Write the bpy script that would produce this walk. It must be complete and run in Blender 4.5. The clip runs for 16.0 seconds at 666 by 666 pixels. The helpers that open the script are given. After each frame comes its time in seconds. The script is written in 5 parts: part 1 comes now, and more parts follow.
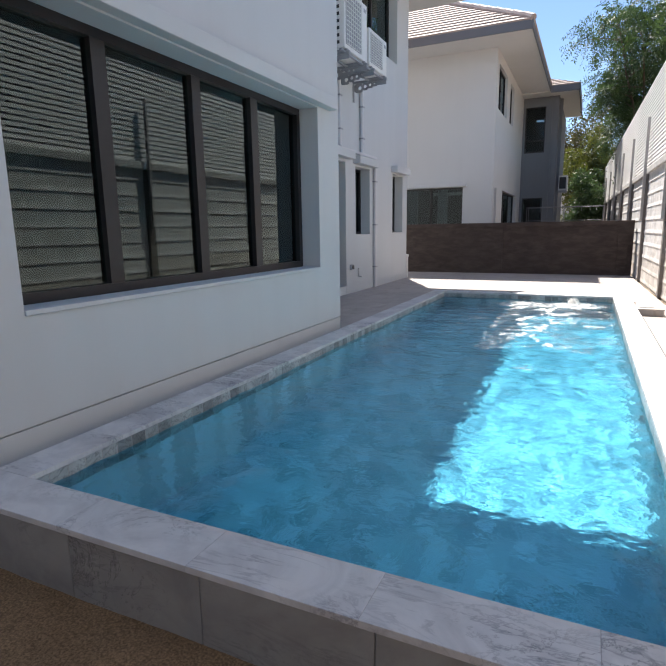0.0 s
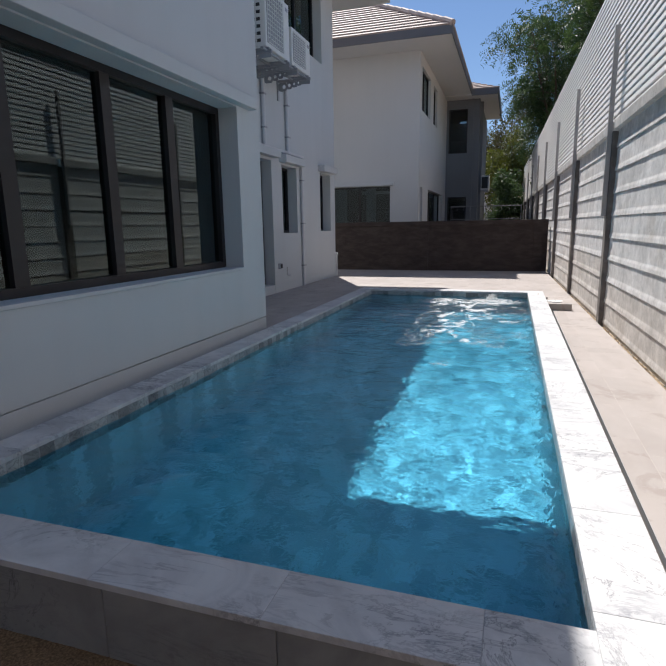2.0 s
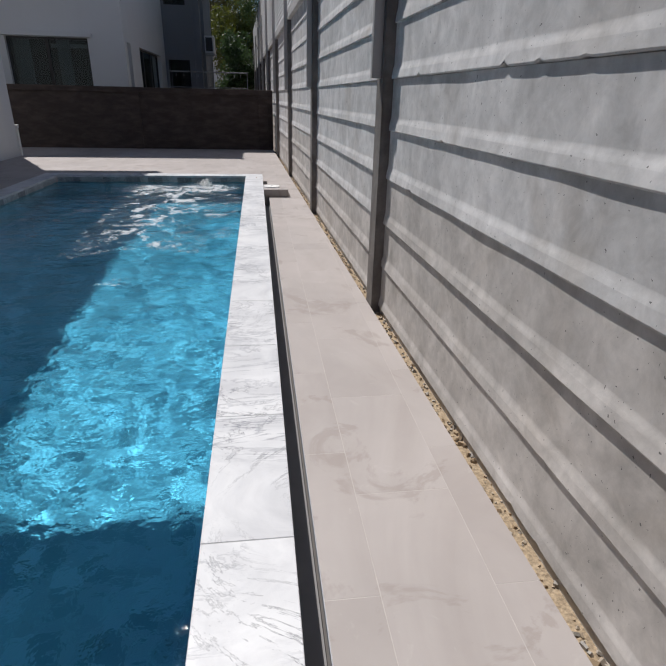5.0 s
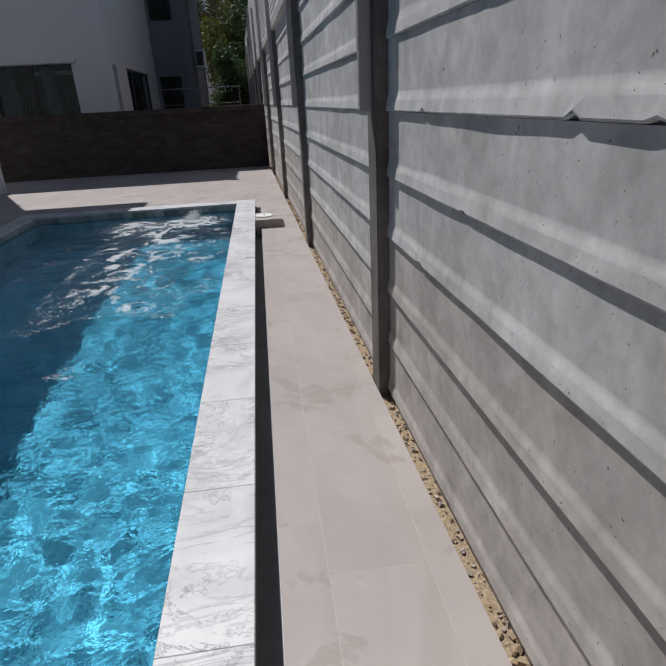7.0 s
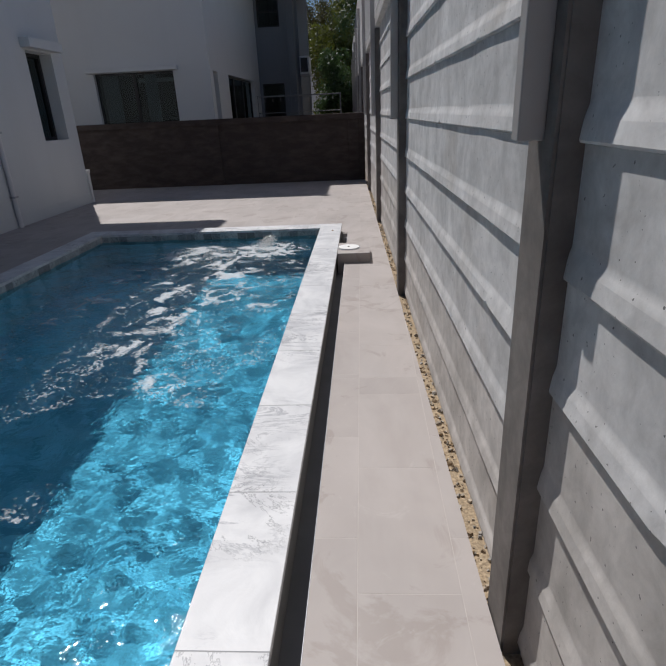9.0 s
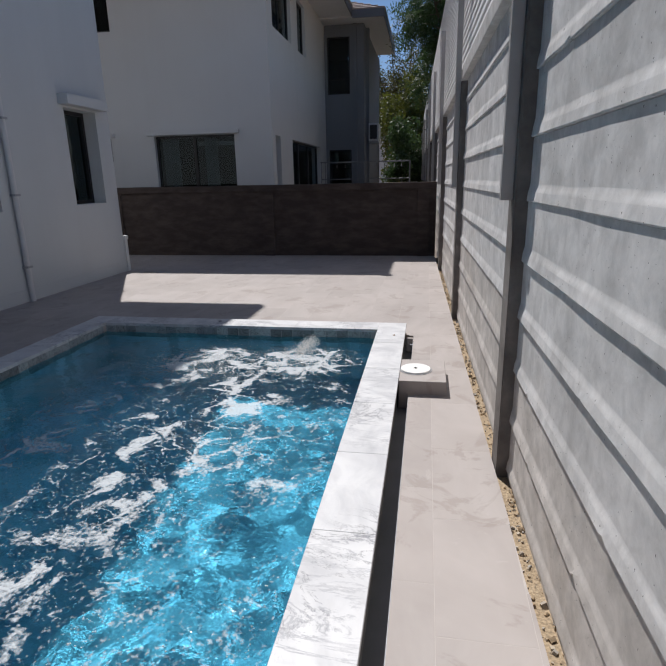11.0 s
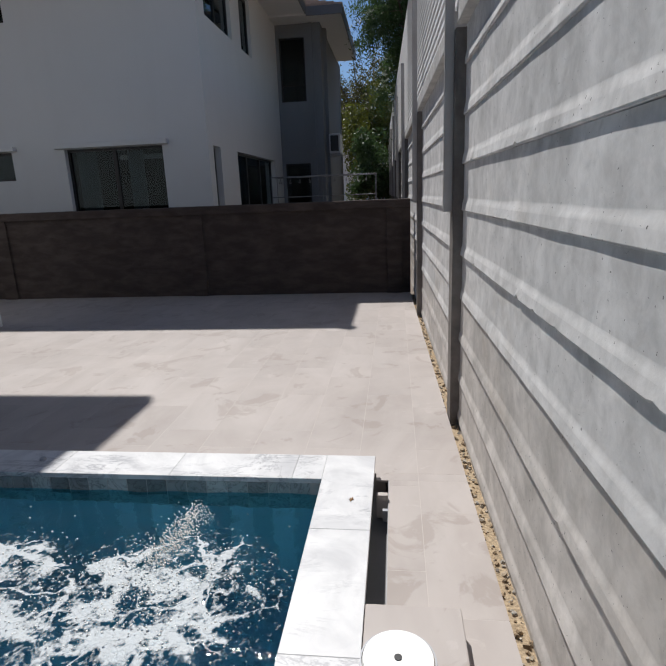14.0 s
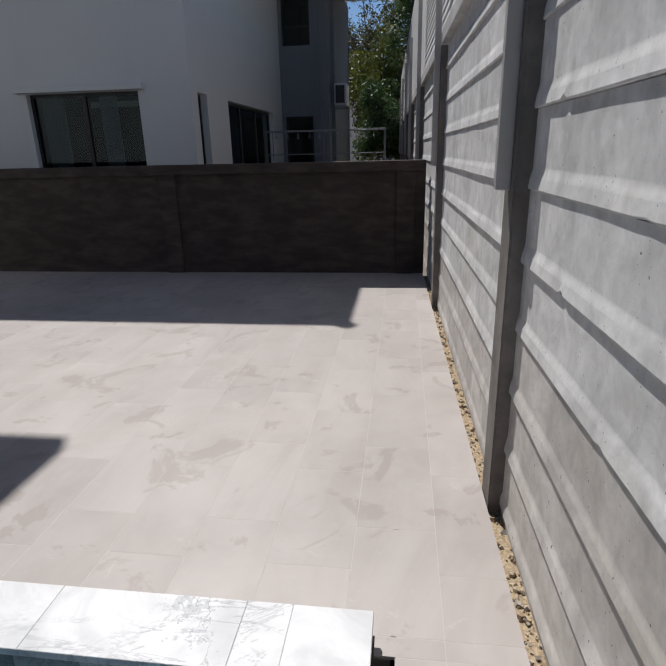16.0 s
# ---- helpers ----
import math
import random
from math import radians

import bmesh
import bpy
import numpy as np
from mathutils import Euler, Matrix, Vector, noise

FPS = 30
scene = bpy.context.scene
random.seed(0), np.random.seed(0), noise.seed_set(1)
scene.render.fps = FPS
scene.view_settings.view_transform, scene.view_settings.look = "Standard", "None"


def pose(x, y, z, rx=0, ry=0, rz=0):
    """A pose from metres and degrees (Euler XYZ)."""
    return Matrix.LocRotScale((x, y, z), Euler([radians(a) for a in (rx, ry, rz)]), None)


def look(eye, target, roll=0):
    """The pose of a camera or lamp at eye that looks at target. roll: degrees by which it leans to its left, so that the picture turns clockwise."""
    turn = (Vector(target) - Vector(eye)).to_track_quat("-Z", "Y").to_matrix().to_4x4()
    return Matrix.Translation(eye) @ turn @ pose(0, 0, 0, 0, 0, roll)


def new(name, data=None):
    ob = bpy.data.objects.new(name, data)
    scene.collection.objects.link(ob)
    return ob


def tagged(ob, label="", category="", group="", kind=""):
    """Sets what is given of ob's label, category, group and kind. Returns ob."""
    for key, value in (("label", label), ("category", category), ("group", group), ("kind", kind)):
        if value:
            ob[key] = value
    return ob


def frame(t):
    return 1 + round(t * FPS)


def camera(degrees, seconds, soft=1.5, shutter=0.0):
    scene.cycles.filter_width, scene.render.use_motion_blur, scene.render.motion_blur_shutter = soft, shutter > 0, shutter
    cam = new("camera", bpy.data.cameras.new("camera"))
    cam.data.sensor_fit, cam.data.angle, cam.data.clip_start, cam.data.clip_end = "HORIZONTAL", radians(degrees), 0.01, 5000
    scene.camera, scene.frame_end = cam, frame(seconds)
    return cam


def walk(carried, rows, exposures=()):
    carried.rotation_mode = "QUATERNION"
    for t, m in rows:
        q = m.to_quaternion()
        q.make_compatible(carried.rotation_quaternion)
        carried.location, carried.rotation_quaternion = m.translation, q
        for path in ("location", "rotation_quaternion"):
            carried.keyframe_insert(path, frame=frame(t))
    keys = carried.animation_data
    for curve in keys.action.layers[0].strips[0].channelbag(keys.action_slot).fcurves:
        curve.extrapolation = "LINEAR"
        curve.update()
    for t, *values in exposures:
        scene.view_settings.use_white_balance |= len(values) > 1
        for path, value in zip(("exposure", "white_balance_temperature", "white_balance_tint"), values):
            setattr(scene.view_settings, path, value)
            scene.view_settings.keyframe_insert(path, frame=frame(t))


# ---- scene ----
cam = camera(63.5, 16.0)
PATH = [
    (0, (0.16, -0.049, 1.149), (-0.678, 1.728, 0.775), -0.9),
    (0.5, (0.21, -0.023, 1.16), (-0.535, 1.79, 0.763), -0.3),
    (1, (0.262, -0.02, 1.17), (-0.395, 1.831, 0.789), -0.7),
    (1.5, (0.265, -0.02, 1.174), (-0.355, 1.843, 0.792), -0.6),
    (2, (0.283, -0.04, 1.18), (-0.335, 1.822, 0.792), -0.9),
    (2.5, (0.279, 0.013, 1.172), (-0.217, 1.903, 0.744), -1.9),
    (3, (0.267, 0.208, 1.178), (0.035, 2.155, 0.783), -2.1),
    (3.5, (0.398, 0.428, 1.171), (0.336, 2.367, 0.681), -0.8),
    (4, (0.577, 0.649, 1.153), (0.466, 2.53, 0.482), 1.4),
    (4.5, (0.653, 0.86, 1.141), (0.791, 2.706, 0.384), 1.4),
    (4.7, (0.684, 0.907, 1.142), (0.919, 2.725, 0.343), 2.1),
    (7, (0.917, 1.743, 1.303), (1.121, 3.566, 0.506), -3.0),
    (7.5, (1.001, 1.925, 1.304), (1.03, 3.772, 0.539), -2.6),
    (8, (1.083, 2.264, 1.306), (1.004, 4.108, 0.535), -2.7),
    (10.3, (0.96, 3.962, 1.333), (0.759, 5.84, 0.674), -0.4),
    (10.5, (0.955, 4.149, 1.334), (0.745, 6.04, 0.718), 2.2),
    (11, (0.94, 4.588, 1.352), (0.609, 6.483, 0.803), -1.2),
    (11.5, (0.917, 4.95, 1.373), (0.775, 6.878, 0.86), -2.2),
    (12, (0.98, 5.395, 1.375), (0.707, 7.31, 0.866), -0.0),
    (12.5, (0.942, 5.775, 1.359), (0.6, 7.668, 0.814), -2.4),
    (13, (0.94, 6.183, 1.316), (0.742, 8.096, 0.768), -2.7),
    (13.5, (0.95, 6.546, 1.357), (0.592, 8.443, 0.835), 1.2),
    (14, (0.899, 6.845, 1.373), (0.665, 8.768, 0.874), -2.3),
    (14.5, (0.878, 7.15, 1.368), (0.714, 9.056, 0.782), -2.0),
    (15, (0.912, 7.518, 1.365), (0.738, 9.422, 0.776), 1.5),
    (15.5, (0.886, 7.831, 1.375), (0.687, 9.703, 0.699), -0.5),
    (16, (0.853, 8.053, 1.392), (0.604, 9.931, 0.752), -1.4),
]
EXPOSURES = [(0, 1.26, 6260, 13), (0.5, 1.04, 6180, 13), (1.0, 0.68, 6090, 13), (1.5, 0.50, 6030, 13), (2.5, 0.32, 5960, 13), (3.5, 0.16, 5890, 13), (4.5, -0.04, 5840, 13),
             (7.0, -0.44, 5790, 13), (8.0, -0.44, 5790, 13), (10.5, -0.11, 5840, 13), (12.5, -0.06, 5840, 13), (14.5, -0.02, 5870, 11), (16, -0.08, 5840, 11)]
walk(cam, [(t, look(eye, target, roll)) for t, eye, target, roll in PATH], EXPOSURES)

# ---- world, sun ----
SUN_DIR = Vector((-0.4708, 0.8822, 1.60)).normalized()   # towards the sun
world = bpy.data.worlds.new("world")
scene.world = world
world.use_nodes = True
wn = world.node_tree.nodes
sky = wn.new("ShaderNodeTexSky")
sky.sky_type = "NISHITA"
sky.sun_disc = False
sky.sun_elevation = math.asin(SUN_DIR.z)
sky.sun_rotation = math.atan2(SUN_DIR.x, SUN_DIR.y)
sky.air_density, sky.dust_density, sky.ozone_density = 1.0, 0.1, 3.2
wn["Background"].inputs["Strength"].default_value = 0.075
world.node_tree.links.new(sky.outputs[0], wn["Background"].inputs["Color"])
sun = new("sun", bpy.data.lights.new("sun", "SUN"))
sun.data.energy, sun.data.angle, sun.data.color = 5.0, radians(0.53), (1.0, 0.92, 0.795)
CAUSTIC = True
if CAUSTIC:
    sun.data.cycles.is_caustics_light = True
sun.matrix_world = Matrix.Translation((0, 0, 30)) @ SUN_DIR.to_track_quat("Z", "Y").to_matrix().to_4x4()


# ---- material helpers ----
class Mat:
    """A small builder of procedural node materials."""

    def __init__(self, name, rough=0.6, metal=0.0, spec=0.5):
        self.m = bpy.data.materials.new(name)
        self.m.use_nodes = True
        self.t = self.m.node_tree
        self.b = self.t.nodes["Principled BSDF"]
        self.b.inputs["Roughness"].default_value = rough
        self.b.inputs["Metallic"].default_value = metal
        self.b.inputs["Specular IOR Level"].default_value = spec
        self.coord = self.t.nodes.new("ShaderNodeTexCoord").outputs["Object"]

    def node(self, kind, **values):
        n = self.t.nodes.new(kind)
        for k, v in values.items():
            n.inputs[k.replace("_", " ")].default_value = v
        return n

    def link(self, a, b):
        self.t.links.new(a, b)
        return b

    def world_coord(self):
        self.coord = self.t.nodes.new("ShaderNodeNewGeometry").outputs["Position"]
        return self

    def per_piece(self, spread=40.0):
        """Shift the pattern from piece to piece."""
        info = self.t.nodes.new("ShaderNodeObjectInfo")
        mul = self.t.nodes.new("ShaderNodeVectorMath")
        mul.operation = "SCALE"
        comb = self.t.nodes.new("ShaderNodeCombineXYZ")
        for i in range(3):
            self.link(info.outputs["Random"], comb.inputs[i])
        self.link(comb.outputs[0], mul.inputs[0])
        mul.inputs["Scale"].default_value = spread
        add = self.t.nodes.new("ShaderNodeVectorMath")
        self.link(self.coord, add.inputs[0])
        self.link(mul.outputs[0], add.inputs[1])
        self.coord = add.outputs[0]
        self.random = info.outputs["Random"]
        return self

    def stretch(self, x, y, z):
        m = self.t.nodes.new("ShaderNodeMapping")
        m.inputs["Scale"].default_value = (x, y, z)
        self.link(self.coord, m.inputs["Vector"])
        return m.outputs[0]

    def noise(self, scale, detail=4.0, rough=0.55, distort=0.0, coord=None):
        n = self.node("ShaderNodeTexNoise", Scale=scale, Detail=detail, Roughness=rough, Distortion=distort)
        self.link(coord or self.coord, n.inputs["Vector"])
        return n.outputs["Fac"]

    def ramp(self, fac, *stops):
        r = self.t.nodes.new("ShaderNodeValToRGB")
        e = r.color_ramp.elements
        while len(e) < len(stops):
            e.new(0.5)
        for el, (p, c) in zip(e, stops):
            el.position = p
            el.color = (*c, 1) if len(c) == 3 else c
        self.link(fac, r.inputs[0])
        return r.outputs[0]

    def mix(self, a, b, fac, kind="MIX"):
        n = self.t.nodes.new("ShaderNodeMix")
        n.data_type, n.blend_type = "RGBA", kind
        for v, s in ((a, 6), (b, 7), (fac, 0)):
            if isinstance(v, (tuple, list)):
                n.inputs[s].default_value = (*v, 1) if len(v) == 3 else v
            elif isinstance(v, (int, float)):
                n.inputs[s].default_value = v
            else:
                self.link(v, n.inputs[s])
        return n.outputs[2]

    def color(self, out):
        if isinstance(out, tuple):
            self.b.inputs["Base Color"].default_value = (*out, 1)
        else:
            self.link(out, self.b.inputs["Base Color"])
        return self

    def roughness(self, out):
        self.link(out, self.b.inputs["Roughness"])
        return self

    def bump(self, height, strength=0.3, distance=0.01, normal=None):
        n = self.node("ShaderNodeBump", Strength=strength, Distance=distance)
        self.link(height, n.inputs["Height"])
        if normal:
            self.link(normal, n.inputs["Normal"])
        self.link(n.outputs[0], self.b.inputs["Normal"])
        return n.outputs[0]


def grey(v):
    return (v, v, v)


def stucco(name, base, dirt, amount=0.25):
    m = Mat(name, 0.85, spec=0.25).world_coord()
    big = m.ramp(m.noise(0.7, 5), (0.35, grey(0)), (0.75, grey(1)))
    streak = m.ramp(m.noise(1.0, 5, coord=m.stretch(3.0, 3.0, 0.25)), (0.45, grey(0)), (0.8, grey(1)))
    c = m.mix(base, dirt, m.mix(big, streak, 0.5))
    c = m.mix(base, c, amount * 2)
    m.color(c)
    n = m.bump(m.noise(160, 3), 0.15, 0.002)
    m.bump(m.noise(2.5, 3), 0.08, 0.01, n)
    return m.m


def plain(name, base, rough=0.5, metal=0.0, vary=0.15, scale=12.0):
    m = Mat(name, rough, metal)
    f = m.noise(scale, 5)
    m.color(m.mix(tuple(c * (1 - vary) for c in base), tuple(min(1, c * (1 + vary)) for c in base), f))
    m.bump(m.noise(scale * 12, 3), 0.08, 0.002)
    return m.m


STUCCO = stucco("white_stucco", (0.57, 0.59, 0.60), (0.43, 0.45, 0.455), 0.16)
STUCCO_N = stucco("neighbour_stucco", (0.62, 0.625, 0.63), (0.48, 0.485, 0.49), 0.14)
STUCCO_GREY = stucco("grey_stucco", (0.20, 0.21, 0.23), (0.14, 0.15, 0.16), 0.25)
FRAME = plain("bronze_aluminium", (0.022, 0.021, 0.023), 0.38, 0.3)
STEEL = plain("painted_steel", (0.34, 0.35, 0.37), 0.45, 0.2, 0.2, 6)
UPRIGHT = plain("weathered_steel", (0.43, 0.41, 0.395), 0.5, 0.1, 0.15, 6)
WHITE_METAL = plain("white_metal", (0.74, 0.74, 0.72), 0.4, 0.0, 0.06)
PVC = plain("painted_pipe", (0.62, 0.62, 0.63), 0.5, 0.0, 0.08)
DARK = plain("dark_plastic", (0.03, 0.03, 0.032), 0.6)
# plaster darkened so that the rooms look unlit through the windows
ROOM = plain("dim_room_plaster", (0.13, 0.125, 0.12), 0.9)
WHITE_PLASTIC = plain("white_plastic", (0.84, 0.83, 0.80), 0.42, 0.0, 0.03)
FASCIA = plain("grey_fascia", (0.16, 0.165, 0.18), 0.6, 0.0, 0.1, 3)
CURTAIN = plain("pale_curtain", (0.82, 0.82, 0.80), 0.9, 0.0, 0.06)


def glass_material(name="window_glass", ior=1.9, tint=(0.42, 0.52, 0.53), shine=(0.86, 0.97, 1.0)):
    m = bpy.data.materials.new(name)
    m.use_nodes = True
    t = m.node_tree
    t.nodes.remove(t.nodes["Principled BSDF"])
    see = t.nodes.new("ShaderNodeBsdfTransparent")
    see.inputs[0].default_value = (*tint, 1)
    gloss = t.nodes.new("ShaderNodeBsdfGlossy")
    gloss.inputs["Roughness"].default_value = 0.015
    gloss.inputs["Color"].default_value = (*shine, 1)
    fres = t.nodes.new("ShaderNodeFresnel")
    fres.inputs[0].default_value = ior
    mixer = t.nodes.new("ShaderNodeMixShader")
    t.links.new(fres.outputs[0], mixer.inputs[0])
    t.links.new(see.outputs[0], mixer.inputs[1])
    t.links.new(gloss.outputs[0], mixer.inputs[2])
    t.links.new(mixer.outputs[0], t.nodes["Material Output"].inputs[0])
    return m


GLASS = glass_material("reflective_glass", 1.85, (0.42, 0.54, 0.53), (0.68, 0.80, 0.79))
GLASS_N = glass_material("clear_glass", 1.4, (0.40, 0.44, 0.45))


def marble_material(name, light=(0.66, 0.66, 0.66), dark=(0.26, 0.265, 0.29), veins=0.8, rough=0.5):
    m = Mat(name, rough, spec=0.5).per_piece()
    cloud = m.ramp(m.noise(3.2, 6, 0.6, 1.2), (0.38, grey(0)), (0.72, grey(1)))
    base = m.mix(light, tuple(0.5 * (a + b) for a, b in zip(light, dark)), cloud)
    turn = m.t.nodes.new("ShaderNodeMapping")
    turn.inputs["Rotation"].default_value = (0, 0, 0.7)
    turn.inputs["Scale"].default_value = (0.8, 2.6, 1.0)
    m.link(m.coord, turn.inputs["Vector"])
    v1 = m.ramp(m.noise(2.3, 9, 0.68, 1.3, turn.outputs[0]), (0.470, grey(0)), (0.497, grey(1)), (0.524, grey(0)))
    smoke = m.ramp(m.noise(1.5, 6, 0.6, 0.5, turn.outputs[0]), (0.46, grey(0)), (0.70, grey(0.52)))
    f = m.mix(v1, smoke, 1.0, "ADD")
    gap = m.ramp(m.noise(2.2, 3), (0.42, grey(0)), (0.62, grey(1)))
    f = m.mix(f, gap, 1.0, "MULTIPLY")
    f = m.mix(grey(0), f, veins)
    # thin branching cracks that cross the clouds
    crack = m.ramp(m.noise(1.7, 8, 0.72, 2.2), (0.488, grey(0)), (0.5, grey(1)), (0.512, grey(0)))
    crack = m.mix(crack, m.ramp(m.noise(1.1, 2), (0.48, grey(0)), (0.6, grey(0.85))), 1.0, "MULTIPLY")
    c = m.mix(base, dark, f)
    m.color(m.mix(c, tuple(0.55 * v for v in dark), crack))
    n = m.bump(m.noise(60, 4), 0.06, 0.002)
    m.bump(m.noise(9, 5, 0.6, 0.8), 0.25, 0.006, n)
    return m.m


MARBLE = marble_material("white_marble")
MARBLE_GREY = marble_material("grey_marble_tile", (0.34, 0.34, 0.33), (0.15, 0.15, 0.16), 0.6, 0.3)


def pool_tile_material():
    m = Mat("pool_mosaic_tile", 0.35).per_piece()
    f = m.noise(7, 5, 0.6, 0.8)
    c = m.mix((0.20, 0.22, 0.225), (0.52, 0.54, 0.53), f)
    vein = m.ramp(m.noise(9, 6, 0.7, 1.6), (0.47, grey(1)), (0.5, grey(0.45)), (0.53, grey(1)))
    c = m.mix(c, vein, 1.0, "MULTIPLY")
    k = m.ramp(m.random, (0.0, grey(0.5)), (0.35, grey(0.95)), (1.0, grey(1.25)))
    m.color(m.mix(c, k, 1.0, "MULTIPLY"))
    m.bump(m.noise(40, 3), 0.1, 0.002)
    return m.m


POOL_TILE = pool_tile_material()


def pool_lining():
    """The lining under water: stone tiles of a hand's breadth, uneven in tone, with pale joints."""
    m = Mat("pool_lining", 0.5).world_coord()
    br = m.node("ShaderNodeTexBrick", Scale=1.0, Mortar_Size=0.004, Brick_Width=0.1005, Row_Height=0.1005)
    br.offset = 0.0
    br.inputs["Color1"].default_value = (0.40, 0.48, 0.54, 1)
    br.inputs["Color2"].default_value = (0.82, 0.86, 0.88, 1)
    br.inputs["Mortar"].default_value = (0.70, 0.78, 0.78, 1)
    m.link(m.coord, br.inputs["Vector"])
    blot = m.ramp(m.noise(1.3, 5, 0.6, 0.6), (0.3, grey(0.9)), (0.7, grey(1.06)))
    fine = m.ramp(m.noise(9, 4, 0.6, 0.8), (0.27, grey(0.5)), (0.40, grey(1.02)))
    c = m.mix(br.outputs["Color"], blot, 1.0, "MULTIPLY")
    m.color(m.mix(c, fine, 1.0, "MULTIPLY"))
    return m.m


LINING = pool_lining()


def deck_material():
    m = Mat("beige_porcelain_tile", 0.55, spec=0.4).per_piece()
    cloud = m.noise(2.2, 6, 0.6, 1.0)
    c = m.mix((0.325, 0.287, 0.264), (0.430, 0.387, 0.360), cloud)
    sweep = m.ramp(m.noise(1.3, 5, 0.6, 1.8, m.stretch(1.0, 0.35, 1.0)), (0.42, grey(0)), (0.7, grey(1)))
    c = m.mix(c, (0.46, 0.42, 0.395), m.mix(grey(0), sweep, 0.7))
    tone = m.ramp(m.random, (0, grey(0.97)), (1, grey(1.03)))
    c = m.mix(c, tone, 1.0, "MULTIPLY")
    m.world_coord()
    stain = m.ramp(m.noise(3.1, 6, 0.62, 0.9), (0.57, grey(0)), (0.62, grey(1)))
    c = m.mix(c, (0.27, 0.225, 0.195), m.mix(grey(0), stain, 0.42))
    scuff = m.ramp(m.noise(7, 6, 0.7, 1.5), (0.62, grey(0)), (0.70, grey(1)))
    c = m.mix(c, (0.50, 0.46, 0.435), m.mix(grey(0), scuff, 0.35))
    patch = m.ramp(m.noise(0.9, 4, 0.55, 0.5), (0.35, grey(0.92)), (0.65, grey(1.05)))
    c = m.mix(c, patch, 1.0, "MULTIPLY")
    m.color(c)
    m.bump(m.noise(90, 3), 0.06, 0.002)
    return m.m


DECK = deck_material()
GROUT = plain("pale_grout", (0.47, 0.43, 0.40), 0.9, 0, 0.2, 20)
JOINT = plain("grey_joint_filler", (0.40, 0.40, 0.40), 0.9, 0, 0.2, 20)
# render colour lowered to carry the shade in the channel and along the shell
GROUT_SHADED = plain("shaded_render", (0.22, 0.215, 0.21), 0.9, 0, 0.2, 8)


def concrete_material(name, light, dark, pits=True):
    m = Mat(name, 0.82, spec=0.3).per_piece(25.0)
    cloud = m.ramp(m.noise(2.6, 7, 0.62, 0.5), (0.3, grey(0)), (0.72, grey(1)))
    c = m.mix(dark, light, cloud)
    streak = m.ramp(m.noise(5, 5, 0.6, 0.2, m.stretch(1.0, 1.0, 0.5)), (0.5, grey(0)), (0.75, grey(1)))
    c = m.mix(c, tuple(0.72 * v for v in dark), m.mix(grey(0), streak, 0.5))
    stain = m.ramp(m.noise(1.1, 6, 0.6, 0.6), (0.58, grey(0)), (0.72, grey(1)))
    c = m.mix(c, (dark[0] * 0.86, dark[1] * 0.77, dark[2] * 0.66), m.mix(grey(0), stain, 0.4))
    mottle = m.ramp(m.noise(11, 7, 0.68, 0.4), (0.34, grey(0.80)), (0.62, grey(1.05)))
    c = m.mix(c, mottle, 1.0, "MULTIPLY")
    speck = m.ramp(m.noise(85, 2, 0.5), (0.715, grey(0)), (0.74, grey(1)))
    if pits:
        c = m.mix(c, (0.07, 0.07, 0.07), m.mix(grey(0), speck, 0.8))
    m.color(c)
    n = m.bump(m.noise(140, 4), 0.1, 0.002)
    m.bump(m.noise(5, 5), 0.12, 0.008, n)
    return m.m


PLANK = concrete_material("precast_concrete", (0.83, 0.815, 0.80), (0.56, 0.552, 0.54))
# browner for splash dirt, darker to put the fence's downward dimming into the colour
PLANK_SOILED_DIM = concrete_material("soiled_dimmed_concrete", (0.74, 0.70, 0.66), (0.48, 0.452, 0.42))
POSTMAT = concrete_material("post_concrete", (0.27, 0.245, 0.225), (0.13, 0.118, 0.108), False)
BEAM = concrete_material("beam_concrete", (0.66, 0.645, 0.62), (0.48, 0.47, 0.45))


def slat_material():
    m = Mat("zinc_slat", 0.5, 0.0)
    f = m.noise(1.4, 4, coord=m.stretch(1, 0.4, 3))
    m.color(m.mix((0.80, 0.79, 0.78), (0.88, 0.87, 0.86), f))
    return m.m


SLAT = slat_material()


def brick_render():
    m = Mat("brown_rough_render", 0.9, spec=0.2).world_coord()
    f = m.noise(1.6, 7, 0.65, 0.4, m.stretch(0.8, 1, 1.4))
    c = m.mix((0.058, 0.046, 0.042), (0.090, 0.070, 0.062), f)
    course = m.ramp(m.noise(6.0, 5, 0.6, 0.3, m.stretch(0.6, 1, 1.7)), (0.4, grey(0.75)), (0.65, grey(1.15)))
    m.color(m.mix(c, course, 1.0, "MULTIPLY"))
    n = m.bump(m.noise(14, 5, 0.6, 0.2, m.stretch(0.6, 1, 1.6)), 0.5, 0.02)
    m.bump(m.noise(90, 3), 0.3, 0.004, n)
    return m.m


BROWN = brick_render()


def sand_material():
    m = Mat("brown_sand", 0.95, spec=0.15).world_coord()
    f = m.noise(3, 6, 0.65)
    c = m.mix((0.19, 0.12, 0.065), (0.35, 0.235, 0.135), f)
    g = m.ramp(m.noise(120, 2), (0.35, grey(0.6)), (0.65, grey(1.25)))
    m.color(m.mix(c, g, 1.0, "MULTIPLY"))
    n = m.bump(m.noise(150, 3), 0.5, 0.004)
    m.bump(m.noise(12, 5), 0.5, 0.03, n)
    return m.m


SAND = sand_material()


